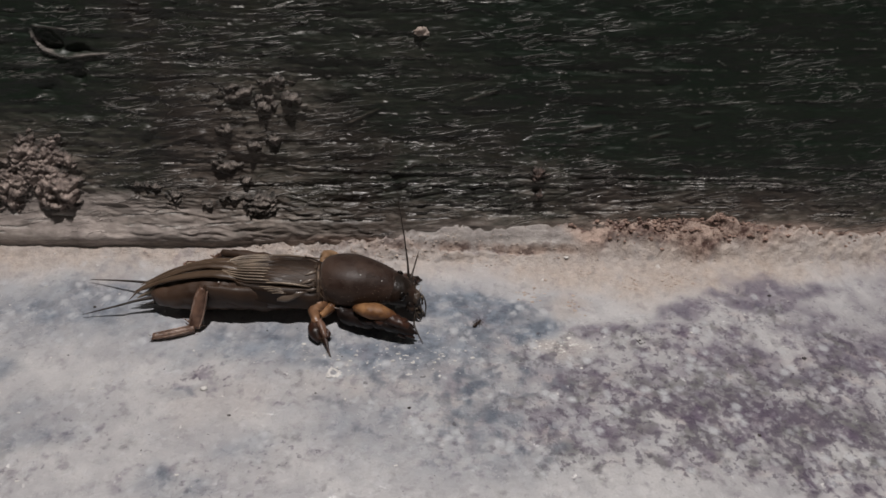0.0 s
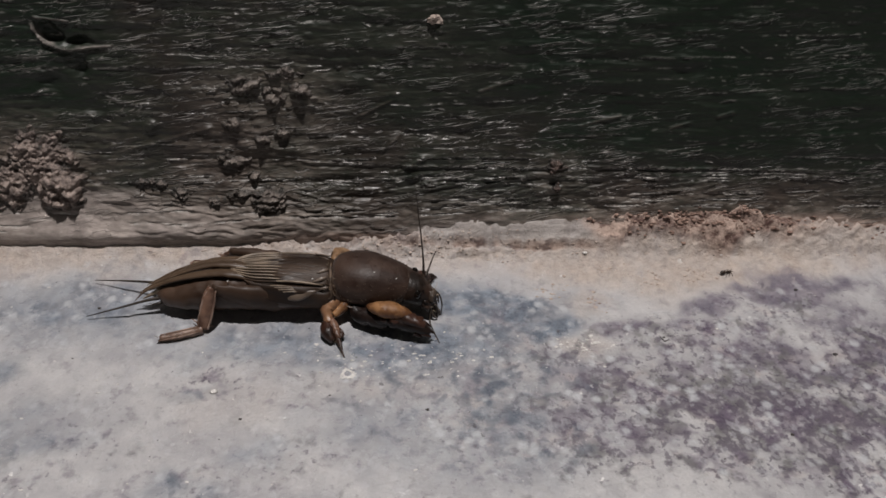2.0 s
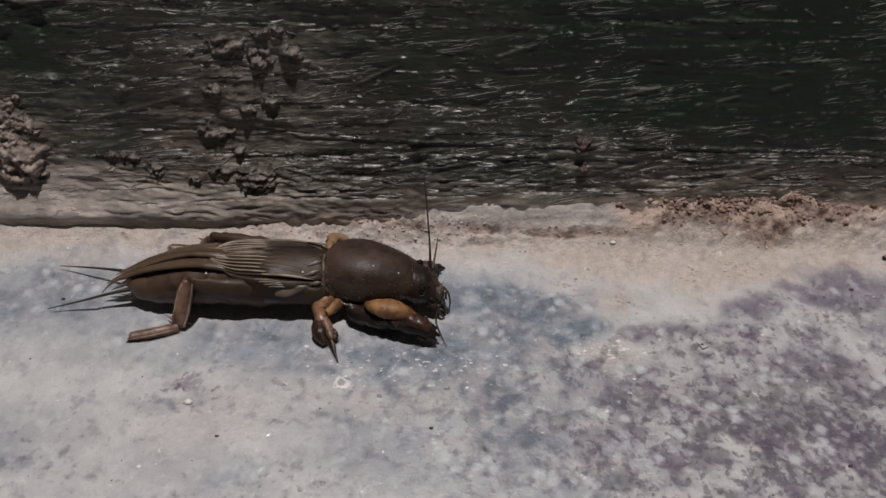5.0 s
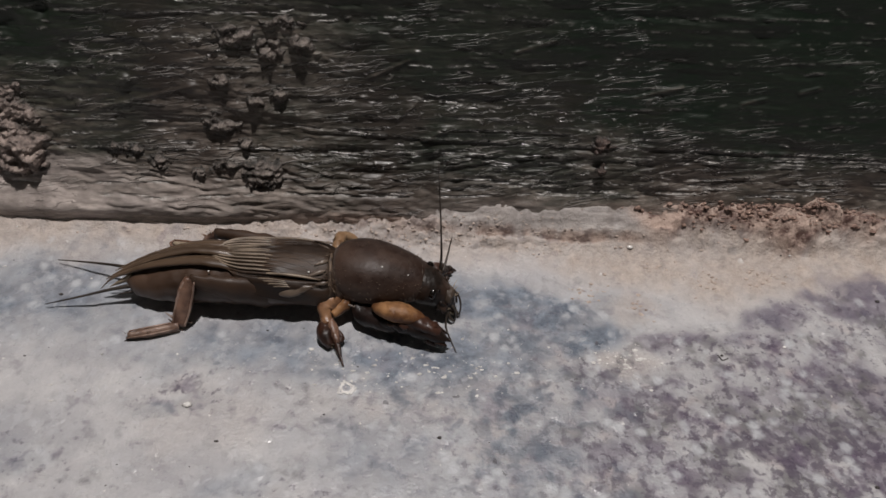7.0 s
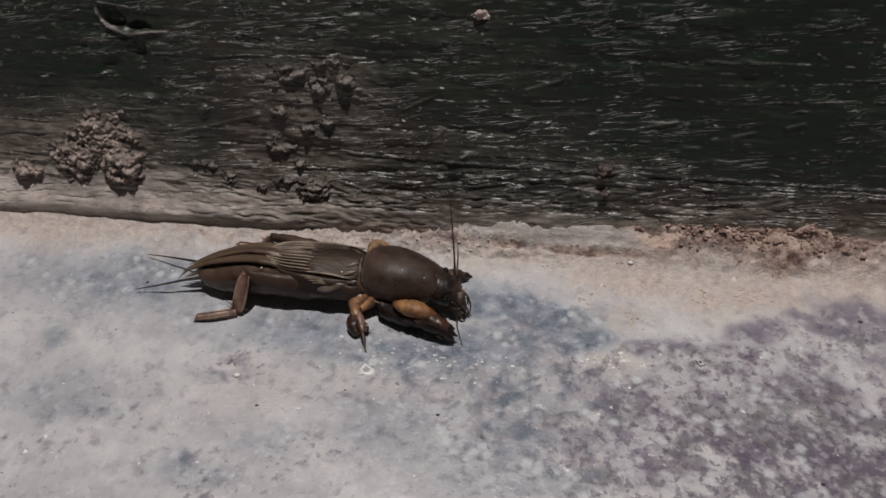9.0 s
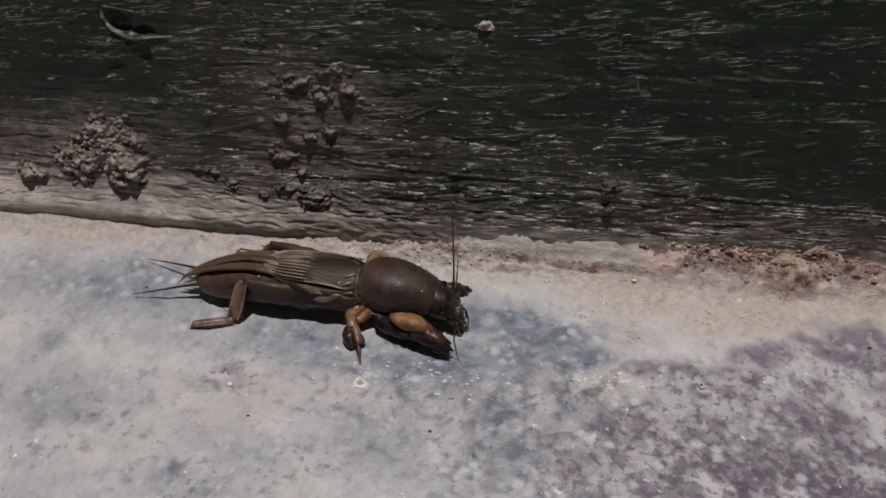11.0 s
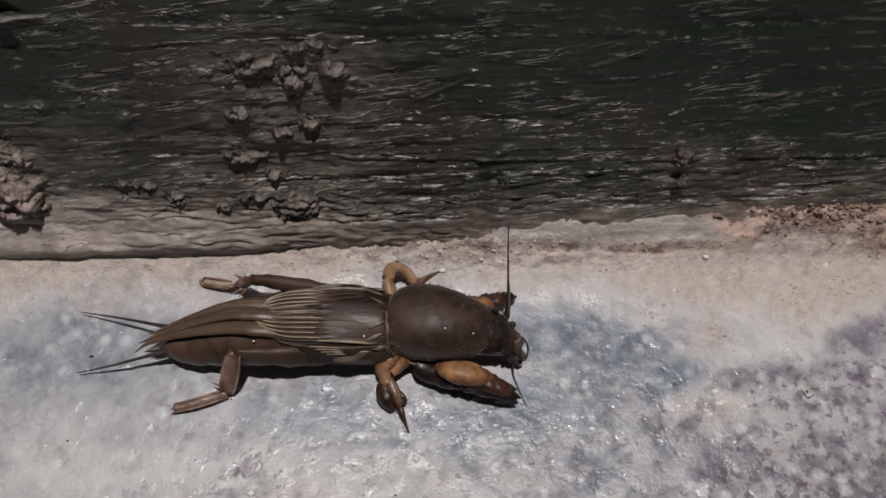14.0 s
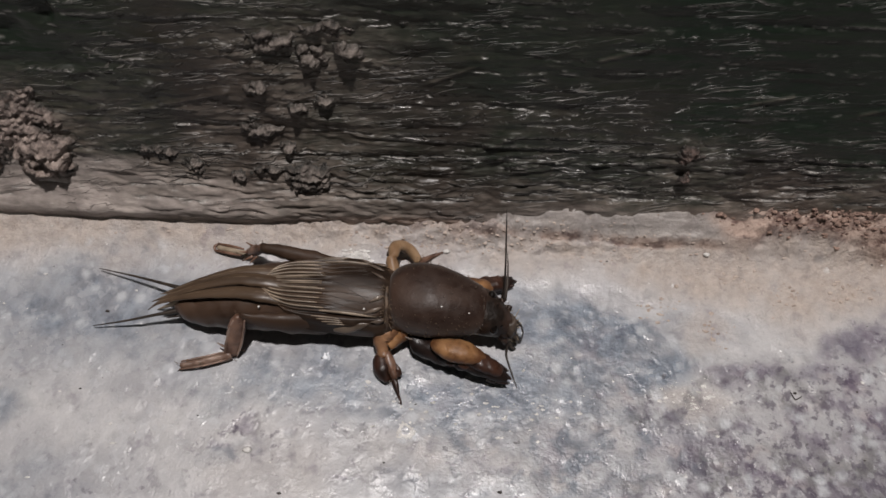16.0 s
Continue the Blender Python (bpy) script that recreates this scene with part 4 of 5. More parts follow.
ABDOMEN = [(-32.9, 83.8, 0.4, 2.7, 3.5), (-31.8, 83.8, 1.7, 1.7, 4.3), (-29.5, 84.0, 2.8, 1.1, 5.0), (-25, 84.5, 3.7, 0.8, 6.3), (-20, 84.8, 4.15, 0.7, 7.1),
           (-13, 84.8, 4.2, 0.8, 7.3), (-8.5, 84.6, 3.9, 1.0, 7.1), (-5, 84.5, 3.2, 1.5, 6.6)]
PRONOTUM = [(-7.7, 84.6, 1.3, 4.2, 6.4), (-7.4, 84.6, 2.5, 3.2, 7.3), (-6.6, 84.6, 3.5, 2.4, 8.0), (-5.2, 84.55, 4.1, 1.9, 8.45), (-3.2, 84.45, 4.35, 1.7, 8.6), (-1.2, 84.3, 4.15, 1.7, 8.35),
            (1, 84.05, 3.55, 1.9, 7.75), (2.8, 83.8, 2.9, 2.4, 7.05), (3.8, 83.65, 2.3, 3.0, 6.5)]
HEAD = [(2.4, 83.75, 2.85, 2.2, 6.75), (4.2, 83.5, 2.7, 1.8, 6.5), (5.8, 83.2, 2.3, 1.5, 5.9), (7.0, 82.8, 1.75, 1.2, 5.1), (8.0, 82.5, 1.35, 1.0, 4.2), (8.6, 82.4, 0.8, 1.1, 3.3), (8.8, 82.4, 0.3, 1.6, 2.6)]


def skin(rows, x, angle, out=0.0, power=2.3):
    """A point of a lofted body; angle in degrees from the top, positive towards the near flank."""
    rows = np.array(rows)
    yc, hw, zb, zt = (np.interp(x, rows[:, 0], rows[:, k]) for k in (1, 2, 3, 4))
    a = radians(angle)
    c, s = math.cos(a), math.sin(a)
    zm = zb + 0.45 * (zt - zb)
    half = (zt - zm) if c > 0 else (zm - zb)
    p = Vector((x, yc - math.copysign(abs(s) ** (2 / power), s) * (hw + out), zm + math.copysign(abs(c) ** (2 / power), c) * (half + out)))
    return p


def body(rows, n=6, sides=40, rings=0.0, bumps=0.0):
    fine = smooth_rows(rows, n)
    out = []
    for i, (x, yc, hw, zb, zt) in enumerate(fine):
        ring = []
        for k in range(sides):
            g = rings * (abs(math.sin(math.pi * x / 2.3)) ** 0.5 - 0.8)
            p = skin(fine, x, 360 * k / sides, g)
            p += (p - Vector((x, yc, (zb + zt) / 2))).normalized() * (bumps * noise.noise(p * 0.9))
            ring.append(p)
        out.append(ring)
    return local(loft(out))


FINE_ABDOMEN = smooth_rows(ABDOMEN, 6)
part("abdomen", body(ABDOMEN, 9, 40, 0.16, 0.1), M_ABDOMEN, cricket, "grey brown ringed abdomen")
part("pronotum", body(PRONOTUM, 6, 44, 0.0, 0.05), M_PRONOTUM, cricket, "dark velvety brown neck shield")
rnd = random.Random(41)
FUZZ = []
for _ in range(170):
    x, ang = rnd.uniform(-7.2, 3.4), rnd.uniform(-75, 100)
    p, q = skin(smooth_rows(PRONOTUM, 6), x, ang, 0.0), skin(smooth_rows(PRONOTUM, 6), x, ang, rnd.uniform(0.12, 0.34))
    FUZZ.append(tube([(*p, 0.014), (*(q + Vector((rnd.uniform(-0.05, 0.15), 0, 0))), 0.008)], 3, 1))
part("shield_fuzz", local(join(*FUZZ)), M_HAIR, cricket, "short pale fuzz on the neck shield")
head = part("head", body(HEAD, 6, 40, 0.0, 0.12), M_HEAD, cricket, "dark brown head")


def patch(rows, x0, x1, low, high, out, nx, na, ridge=None, thick=0.12, trim=None):
    """A thin curved plate on a body: angles low(f), high(f) along f from x0 to x1."""
    bm = bmesh.new()
    sides = []
    for o in (0.0, -thick):
        grid = []
        for i in range(nx + 1):
            f = i / nx
            line = []
            for k in range(na + 1):
                g = k / na
                x = x0 + (x1 - x0) * f * (trim(g) if trim else 1.0)
                ang = low(f) * (1 - g) + high(f) * g
                lift = out + o + (ridge(f, g) if ridge else 0.0)
                line.append(bm.verts.new((skin(rows, x, ang, lift) - BASE) * MM))
            grid.append(line)
        sides.append(grid)
    top, low_side = sides
    for grid in sides:
        for i in range(nx):
            for k in range(na):
                bm.faces.new((grid[i][k], grid[i][k + 1], grid[i + 1][k + 1], grid[i + 1][k]))
    rim = [(0, k) for k in range(na)] + [(i, na) for i in range(nx)] + [(nx, k) for k in range(na, 0, -1)] + [(i, 0) for i in range(nx, 0, -1)]
    for (a, b), (c, d) in zip(rim, rim[1:] + rim[:1]):
        bm.faces.new((top[a][b], top[c][d], low_side[c][d], low_side[a][b]))
    return bm


def wing_end(f):
    return math.sqrt(max(0.0, 1 - max(0.0, (f - 0.72) / 0.285) ** 2))


def wing_trim(g):
    return 1 - 0.34 * abs(g - 0.24) ** 1.4


def fold(f, g):
    """Relief of the forewing: a crease between back and flank, tight ribs at the rear, soft swells."""
    crease = 0.53 + 0.04 * f
    groove = math.exp(-(((g - crease) / 0.022) ** 2)) * (0.5 + 0.5 * math.sin(math.pi * min(1.0, f * 1.3)))
    rear = float(step(np.float64(f), 0.42, 0.62))
    ribs = 0.13 * math.cos(2 * math.pi * (g - 0.03) / 0.07) * rear if 0.02 < g < 0.5 else 0.0
    bold = 0.16 * math.exp(-(((g - crease + 0.05) / 0.02) ** 2)) * float(step(np.float64(f), 0.55, 0.4)) * float(step(np.float64(f), 0.08, 0.2))
    swell = 0.2 * math.exp(-(((g - 0.68) / 0.10) ** 2) - ((f - 0.45) / 0.3) ** 2) - 0.3 * math.exp(-(((g - 0.62) / 0.06) ** 2) - ((f - 0.14) / 0.1) ** 2)
    dip = 0.1 * math.sin(9 * g + 5 * f) - 0.35 * float(step(np.float64(f), 0.10, 0.0)) - 0.2 * float(step(np.float64(f), 0.9, 1.0))
    return ribs - 0.42 * groove + bold + swell + dip


def forewing(sign, label):
    low, high = (lambda f: sign * (-14 + 6 * f)), (lambda f: sign * (8 + (102 - 36 * f) * wing_end(f)))
    base = 0.42 if sign > 0 else 0.3
    wing = part("forewing", patch(FINE_ABDOMEN, -7.0, -22.4, low, high, base, 48, 112, fold, trim=wing_trim), M_WING, cricket, label)

    def vein(f0, g0, f1, g1, r, bow, mat):
        pts = []
        for i in range(9):
            e = i / 8
            f, g = f0 + (f1 - f0) * e, g0 + (g1 - g0) * e + bow * math.sin(math.pi * e)
            ang = low(f) * (1 - g) + high(f) * g
            pts.append((*skin(FINE_ABDOMEN, -7.0 - 15.4 * f * wing_trim(g), ang, base - 0.02 + fold(f, g)), r * (0.5 + 0.5 * math.sin(math.pi * (0.12 + 0.76 * e)))))
        part("vein", local(tube(pts, 6, 2)), mat, wing)

    # tight veins at the rear, thin ones that spread over the back, a bold one above the crease
    for k in range(7):
        vein(0.985, 0.03 + 0.07 * k, 0.52 + 0.02 * (k % 3), 0.03 + 0.07 * k, 0.13, 0.0, M_VEIN)
    for k in range(5):
        vein(0.54, 0.06 + 0.085 * k, 0.16 + 0.02 * k, 0.16 + 0.085 * k, 0.055, 0.02, M_VEIN_DARK)
    for k in range(2):
        vein(0.38 - 0.1 * k, 0.14 + 0.2 * k, 0.14, 0.34 + 0.14 * k, 0.05, -0.02, M_VEIN_DARK)
    vein(0.56, 0.50, 0.12, 0.51, 0.17, -0.015, M_VEIN)
    # short oblique veins on the flank, running together forwards
    for k in range(4):
        vein(0.64 - 0.035 * k, 0.60 + 0.038 * k, 0.42 - 0.012 * k, 0.595 + 0.028 * k, 0.10, -0.008, M_VEIN)
    rows = []
    for f, r in ((0.0, 0.08), (0.25, 0.42), (0.5, 0.62), (0.75, 0.6), (1.0, 0.15)):
        rows.append((*skin(FINE_ABDOMEN, -9.6 - 4.0 * f, sign * (60 + 17 * f), base + 0.06), r))
    part("wing_lobe", local(tube(rows, 12, 5, 0.45, (0, -0.8 * sign, 0.6), 0.15)), M_SHOULDER, wing, "pale brown rounded lobe of the wing")
    for x0, a0, x1, a1 in ((-8.0, 12, -9.6, 22), (-8.2, 30, -10.2, 42), (-7.9, 52, -9.4, 56)):
        ends = [(*skin(FINE_ABDOMEN, x0 + (x1 - x0) * e, sign * (a0 + (a1 - a0) * e), base + 0.12), r) for e, r in ((0, 0.08), (0.4, 0.28), (1, 0.05))]
        part("shoulder_fold", local(tube(ends, 8, 4, 0.6, (0, -0.7 * sign, 0.7), 0.3)), M_SHOULDER, wing)


forewing(1, "brown veined forewing folded over the flank")
forewing(-1, "brown veined forewing folded over the far flank")


def folded_hind_wing(rows):
    """One rolled strand of the hind wings, with a pale edge vein."""
    strand = part("hind_wing", local(tube(rows, 14, 8, 0.5, (0, 0.15, 1), 0.12)), M_TAIL, cricket, "long folded hind wing tapering to a curved tip")
    for across, up in ((-0.8, 0.18), (0.1, 0.42)):
        part("vein", local(tube([(x, y + across * r, z + up * r, min(0.07, r * 0.6)) for x, y, z, r in rows], 5, 6)), M_HAIR, strand)


folded_hind_wing([(-18.0, 82.9, 6.4, 0.9), (-21.5, 83.2, 7.05, 0.95), (-25, 83.6, 6.75, 0.85), (-29.5, 83.6, 5.8, 0.62), (-32.5, 83.5, 4.6, 0.44), (-34.5, 83.4, 3.5, 0.28), (-36.1, 83.2, 1.9, 0.06)])
folded_hind_wing([(-18.0, 84.6, 6.7, 0.9), (-21.5, 84.8, 7.4, 0.9), (-25, 85.0, 7.25, 0.8), (-29.5, 84.4, 6.1, 0.55), (-33, 83.9, 4.5, 0.35), (-35.5, 83.9, 2.8, 0.06)])
folded_hind_wing([(-18.0, 86.2, 6.4, 0.9), (-21.5, 86.3, 7.0, 0.85), (-25, 86.1, 6.85, 0.75), (-29.5, 85.0, 6.1, 0.5), (-32.5, 84.4, 4.9, 0.3), (-34.2, 84.3, 4.0, 0.05)])
for y, z, dy in ((83.5, 3.5, -0.5), (84.3, 3.7, 0.1)):
    part("wing_tip", local(tube([(-31.8, y, z + 0.4, 0.55), (-33.2, y + dy * 0.5, z - 0.2, 0.36), (-34.8, y + dy, z - 1.0, 0.06)], 8, 4, 0.5)), M_PALE, cricket, "pale pointed wing tip")

# tail feelers
part("cercus", local(tube([(-31.6, 82.9, 3.0, 0.34), (-34.5, 82.3, 2.7, 0.2), (-38.5, 81.7, 1.8, 0.13), (-42.6, 81.4, 0.7, 0.05)], 8, 4)), M_THREAD, cricket, "long thin tail feeler")
part("cercus", local(tube([(-31.6, 85.4, 3.2, 0.34), (-34.5, 86.2, 2.9, 0.2), (-39, 87.6, 2.0, 0.13), (-43.6, 88.9, 1.0, 0.05)], 8, 4)), M_THREAD, cricket, "long thin tail feeler")
part("style", local(tube([(-32, 82.6, 2.2, 0.3), (-33.8, 82.2, 1.9, 0.04)], 6, 3)), M_THREAD, cricket)


def bristles(rows, count, length, seed, thick=0.035):
    """Stiff hairs standing off a limb."""
    rnd = random.Random(seed)
    fine = smooth_rows(rows, 6)
    pieces = []
    for k in range(count):
        x, y, z, r = fine[rnd.randrange(len(fine))]
        way = Vector((rnd.uniform(-1, 1), rnd.uniform(-1, 1), rnd.uniform(-0.6, 1))).normalized()
        a = Vector((x, y, z)) + way * r * 0.8
        b = a + way * length * rnd.uniform(0.5, 1.2)
        if b.z < 0.05:
            continue
        pieces.append(tube([(*a, thick), (*b, 0.012)], 4, 1))
    return local(join(*pieces))


def limb(segments, label=""):
    """A leg of jointed segments: (name, rows, material, flat, bristles)."""
    leg = None
    for k, (kind, rows, mat, flat, hairs) in enumerate(segments):
        ob = part(kind, local(tube(rows, 12, 5, flat, rough=0.25, seed=k)), mat, cricket if leg is None else leg, label if leg is None else "")
        leg = leg or ob
        if hairs:
            part("bristles", bristles(rows, hairs, 0.5, k + len(rows)), M_HAIR, leg)
    return leg


# near hind leg: thigh along the flank, shin down, foot back
limb((
    ("hind_leg", [(-10.5, 82.2, 2.8, 0.9), (-14.0, 81.9, 3.2, 1.9), (-17.5, 81.2, 4.2, 2.1), (-21.3, 80.75, 5.45, 1.5), (-24.1, 80.8, 6.4, 0.75)], M_FEMUR, 0.5, 0),
    ("shin", [(-24.0, 80.7, 6.7, 0.55), (-24.5, 80.2, 5.2, 0.92), (-25.1, 79.4, 2.9, 1.0), (-25.7, 78.5, 0.9, 0.85)], M_LEG, 0.5, 14),
    ("ridge", [(-23.4, 80.3, 6.4, 0.1), (-23.7, 79.8, 4.8, 0.16), (-24.3, 79.0, 2.6, 0.16), (-25.0, 78.2, 0.9, 0.1)], M_FOOT, 1, 0),
    ("ridge", [(-24.6, 80.3, 6.4, 0.1), (-25.3, 79.8, 4.9, 0.14), (-26.0, 79.0, 2.7, 0.14), (-26.4, 78.2, 1.0, 0.1)], M_FOOT, 1, 0),
    ("spur", [(-26.2, 78.6, 0.9, 0.2), (-27.0, 78.9, 1.5, 0.03)], M_CLAW, 1, 0),
    ("foot", [(-25.7, 78.4, 0.7, 0.7), (-27.6, 77.8, 0.62, 0.62), (-29.4, 77.3, 0.55, 0.58), (-31.3, 76.9, 0.45, 0.5)], M_FOOT, 0.8, 10),
    ("ridge", [(-25.9, 78.6, 1.3, 0.1), (-27.6, 78.2, 1.16, 0.13), (-29.4, 77.7, 1.05, 0.13), (-31.3, 77.3, 0.86, 0.1)], M_FOOT, 1, 0),
    ("ridge", [(-26.0, 77.7, 1.0, 0.08), (-27.7, 77.15, 0.9, 0.11), (-29.5, 76.7, 0.8, 0.11), (-31.4, 76.4, 0.62, 0.09)], M_FOOT, 1, 0),
    ("spur", [(-25.2, 79.0, 1.0, 0.2), (-24.2, 78.9, 0.9, 0.03)], M_FOOT, 1, 0),
    ("spur", [(-26.4, 79.0, 1.6, 0.18), (-27.3, 79.3, 2.1, 0.03)], M_FOOT, 1, 0),
    ("toe", [(-31.0, 77.1, 0.4, 0.16), (-31.7, 77.0, 0.12, 0.04)], M_CLAW, 1, 0),
    ("toe", [(-31.0, 76.7, 0.4, 0.16), (-31.7, 76.4, 0.12, 0.04)], M_CLAW, 1, 0)), "brown hind leg folded along the flank")
limb((
    ("hind_leg", [(-12.5, 88.2, 4.6, 1.0), (-16, 89.0, 5.0, 1.15), (-20, 89.8, 5.2, 1.0), (-23.2, 90.4, 5.1, 0.7)], M_FEMUR, 0.8, 0),
    ("shin", [(-23.0, 90.5, 5.0, 0.6), (-24.2, 90.9, 3.6, 0.7), (-25.4, 91.4, 2.2, 0.5)], M_LEG, 0.9, 8),
    ("foot", [(-25.2, 91.2, 2.0, 0.42), (-26.6, 91.6, 1.7, 0.36), (-27.8, 91.9, 1.5, 0.40), (-29.6, 92.4, 1.25, 0.36)], M_PALE, 0.9, 6),
    ("foot_rim", [(-26.2, 91.95, 1.9, 0.12), (-27.8, 92.4, 1.7, 0.18), (-29.7, 92.9, 1.4, 0.14)], M_LEG, 1, 0),
    ("foot_rim", [(-26.4, 91.1, 1.7, 0.12), (-28.0, 91.5, 1.5, 0.18), (-29.9, 91.95, 1.2, 0.14)], M_LEG, 1, 0),
    ("toe", [(-29.7, 92.85, 1.35, 0.16), (-30.1, 92.45, 1.25, 0.18), (-29.9, 92.0, 1.15, 0.14)], M_LEG, 1, 0),
    ("spur", [(-24.6, 90.4, 3.0, 0.22), (-26.0, 90.0, 2.4, 0.05)], M_LEG, 1, 0),
    ("spur", [(-25.0, 91.0, 2.8, 0.22), (-26.4, 91.0, 2.9, 0.05)], M_LEG, 1, 0),
    ("spur", [(-24.4, 91.4, 3.4, 0.2), (-25.6, 92.0, 3.5, 0.05)], M_LEG, 1, 0),
    ("spur", [(-24.0, 90.2, 3.4, 0.2), (-25.0, 89.6, 2.6, 0.05)], M_LEG, 1, 0)), "brown hind leg stretched back on the wall side")
# middle legs
limb((
    ("middle_leg", [(-6.2, 82.4, 2.6, 0.9), (-7.4, 81.2, 3.0, 1.15), (-8.3, 80.4, 2.8, 1.05), (-8.2, 79.4, 2.1, 0.8), (-7.9, 78.5, 1.6, 0.75)], M_SHANK, 1, 26),
    ("coxa", [(-5.6, 81.5, 3.6, 0.5), (-5.9, 80.8, 2.9, 0.75), (-6.6, 80.2, 2.4, 0.7), (-7.4, 79.7, 2.2, 0.5)], M_AMBER, 1, 8),
    ("shin_swelling", [(-8.3, 79.2, 1.8, 0.4), (-8.2, 78.1, 1.45, 0.85), (-7.9, 76.9, 1.15, 1.0), (-7.3, 75.8, 0.85, 0.45)], M_SHIN, 0.9, 10),
    ("shin", [(-7.6, 78.9, 2.0, 0.5), (-7.1, 77.8, 1.75, 0.62), (-6.8, 76.8, 1.4, 0.5), (-6.5, 76.1, 1.05, 0.36)], M_LEG, 0.9, 12),
    ("shin_flange", [(-6.8, 77.9, 1.3, 0.3), (-6.2, 77.1, 1.1, 0.5), (-6.2, 76.4, 0.9, 0.3)], M_SHIN, 0.8, 4),
    ("foot", [(-6.7, 76.4, 0.95, 0.46), (-6.3, 75.4, 0.75, 0.34), (-6.0, 74.5, 0.45, 0.2), (-5.6, 73.4, 0.12, 0.08)], M_CLAW, 1, 6)), "amber brown middle leg with a swollen shin")
limb((
    ("middle_leg", [(-7.2, 88.0, 3.4, 0.75), (-7.6, 90.2, 4.2, 0.75), (-7.1, 92.2, 3.7, 0.72), (-5.7, 92.5, 2.6, 0.7), (-4.4, 91.5, 1.5, 0.6)], M_STRAW, 1, 8),
    ("foot", [(-4.5, 91.4, 1.4, 0.4), (-3.2, 92.2, 1.1, 0.34), (-1.3, 93.2, 1.0, 0.15)], M_LEG, 1, 5)), "amber brown middle leg arched towards the wall")


def digger(flip, label):
    """The broad digging fore leg with its toothed shovel."""
    def row(x, y, z, r):
        return (x, y - 0.9, z + 1.1, r) if not flip else (x + 1.0, 167.6 - y - 0.6, z - 0.5 if z > 1 else z, r * 0.9)

    leg = part("fore_leg", local(tube([row(-2.4, 80.5, 2.9, 0.45), row(-1.6, 80.0, 3.0, 1.0), row(-0.1, 79.6, 3.05, 1.48), row(1.4, 79.3, 2.95, 1.5), row(2.8, 79.0, 2.6, 1.1), row(4.0, 78.7, 2.1, 0.6)], 22, 7, 0.78, (0, 0.5, 0.86), 0.12)), M_AMBER, cricket, label)
    part("shovel", local(tube([row(-1.6, 79.6, 1.4, 0.8), row(0.6, 79.3, 1.4, 1.3), row(2.8, 78.7, 1.35, 1.45), row(4.9, 77.9, 1.1, 1.2), row(6.4, 77.2, 0.75, 0.5)], 14, 5, 0.8, (0, 0.4, 0.9), 0.2)), M_SHOVEL, leg, "dark toothed shovel")
    # its near-black colour stands in for the shade under the neck shield
    part("coxa", local(tube([row(-4.8, 82.0, 1.6, 0.7), row(-3.4, 80.9, 1.0, 1.4), row(-1.6, 80.3, 0.8, 1.6), row(0.6, 79.8, 0.7, 1.3)], 14, 5, 0.9, (0, 0.4, 0.9), 0.25)), M_SHOVEL, leg, "base of the leg, near black for the shade under the body")
    part("fore_shin", local(tube([row(1.2, 78.9, 2.1, 0.7), row(2.8, 78.7, 2.2, 1.2), row(4.4, 78.2, 1.85, 1.2), row(5.6, 77.8, 1.4, 0.75)], 14, 5, 0.75, (0, 0.5, 0.86), 0.35)), M_SHIN, leg, "dark red shin")
    for x, y, z, r in ((1.6, 78.4, 2.2, 0.8), (3.1, 78.2, 2.4, 0.95), (4.4, 78.1, 2.3, 0.9), (0.0, 78.6, 1.9, 0.7)):
        part("knuckle", local(lump(row(x, y, z, r)[:3], (r * 1.1, r * 0.8, r * 0.6), int(x * 10) + 40, 0.5, 2)), M_SHIN, leg)
    # white highlights on the claws, drawn as small pale lumps
    for x, y, z in ((1.8, 77.9, 1.3), (3.2, 77.4, 1.2), (5.5, 77.1, 1.1)):
        part("claw_tip", local(lump(row(x, y, z, 1)[:3], (0.26, 0.14, 0.2), int(x * 7), 0.3, 1)), M_PALE, leg, "pale lump standing in for a highlight on the claws")
    for a, b in (((5.2, 78.4, 1.5), (6.5, 78.1, 1.0)), ((5.6, 77.7, 1.1), (6.9, 77.3, 0.5)), ((5.2, 77.2, 0.8), (6.5, 76.8, 0.2)), ((4.2, 77.4, 0.6), (5.2, 76.9, 0.0))):
        part("tooth", local(tube([row(*a, 0.5), row(*[(p + q) / 2 for p, q in zip(a, b)], 0.36), row(*b, 0.1)], 8, 3)), M_CLAW, leg)
    return leg


digger(False, "amber digging fore leg with a dark shovel")
digger(True, "amber digging fore leg on the wall side")

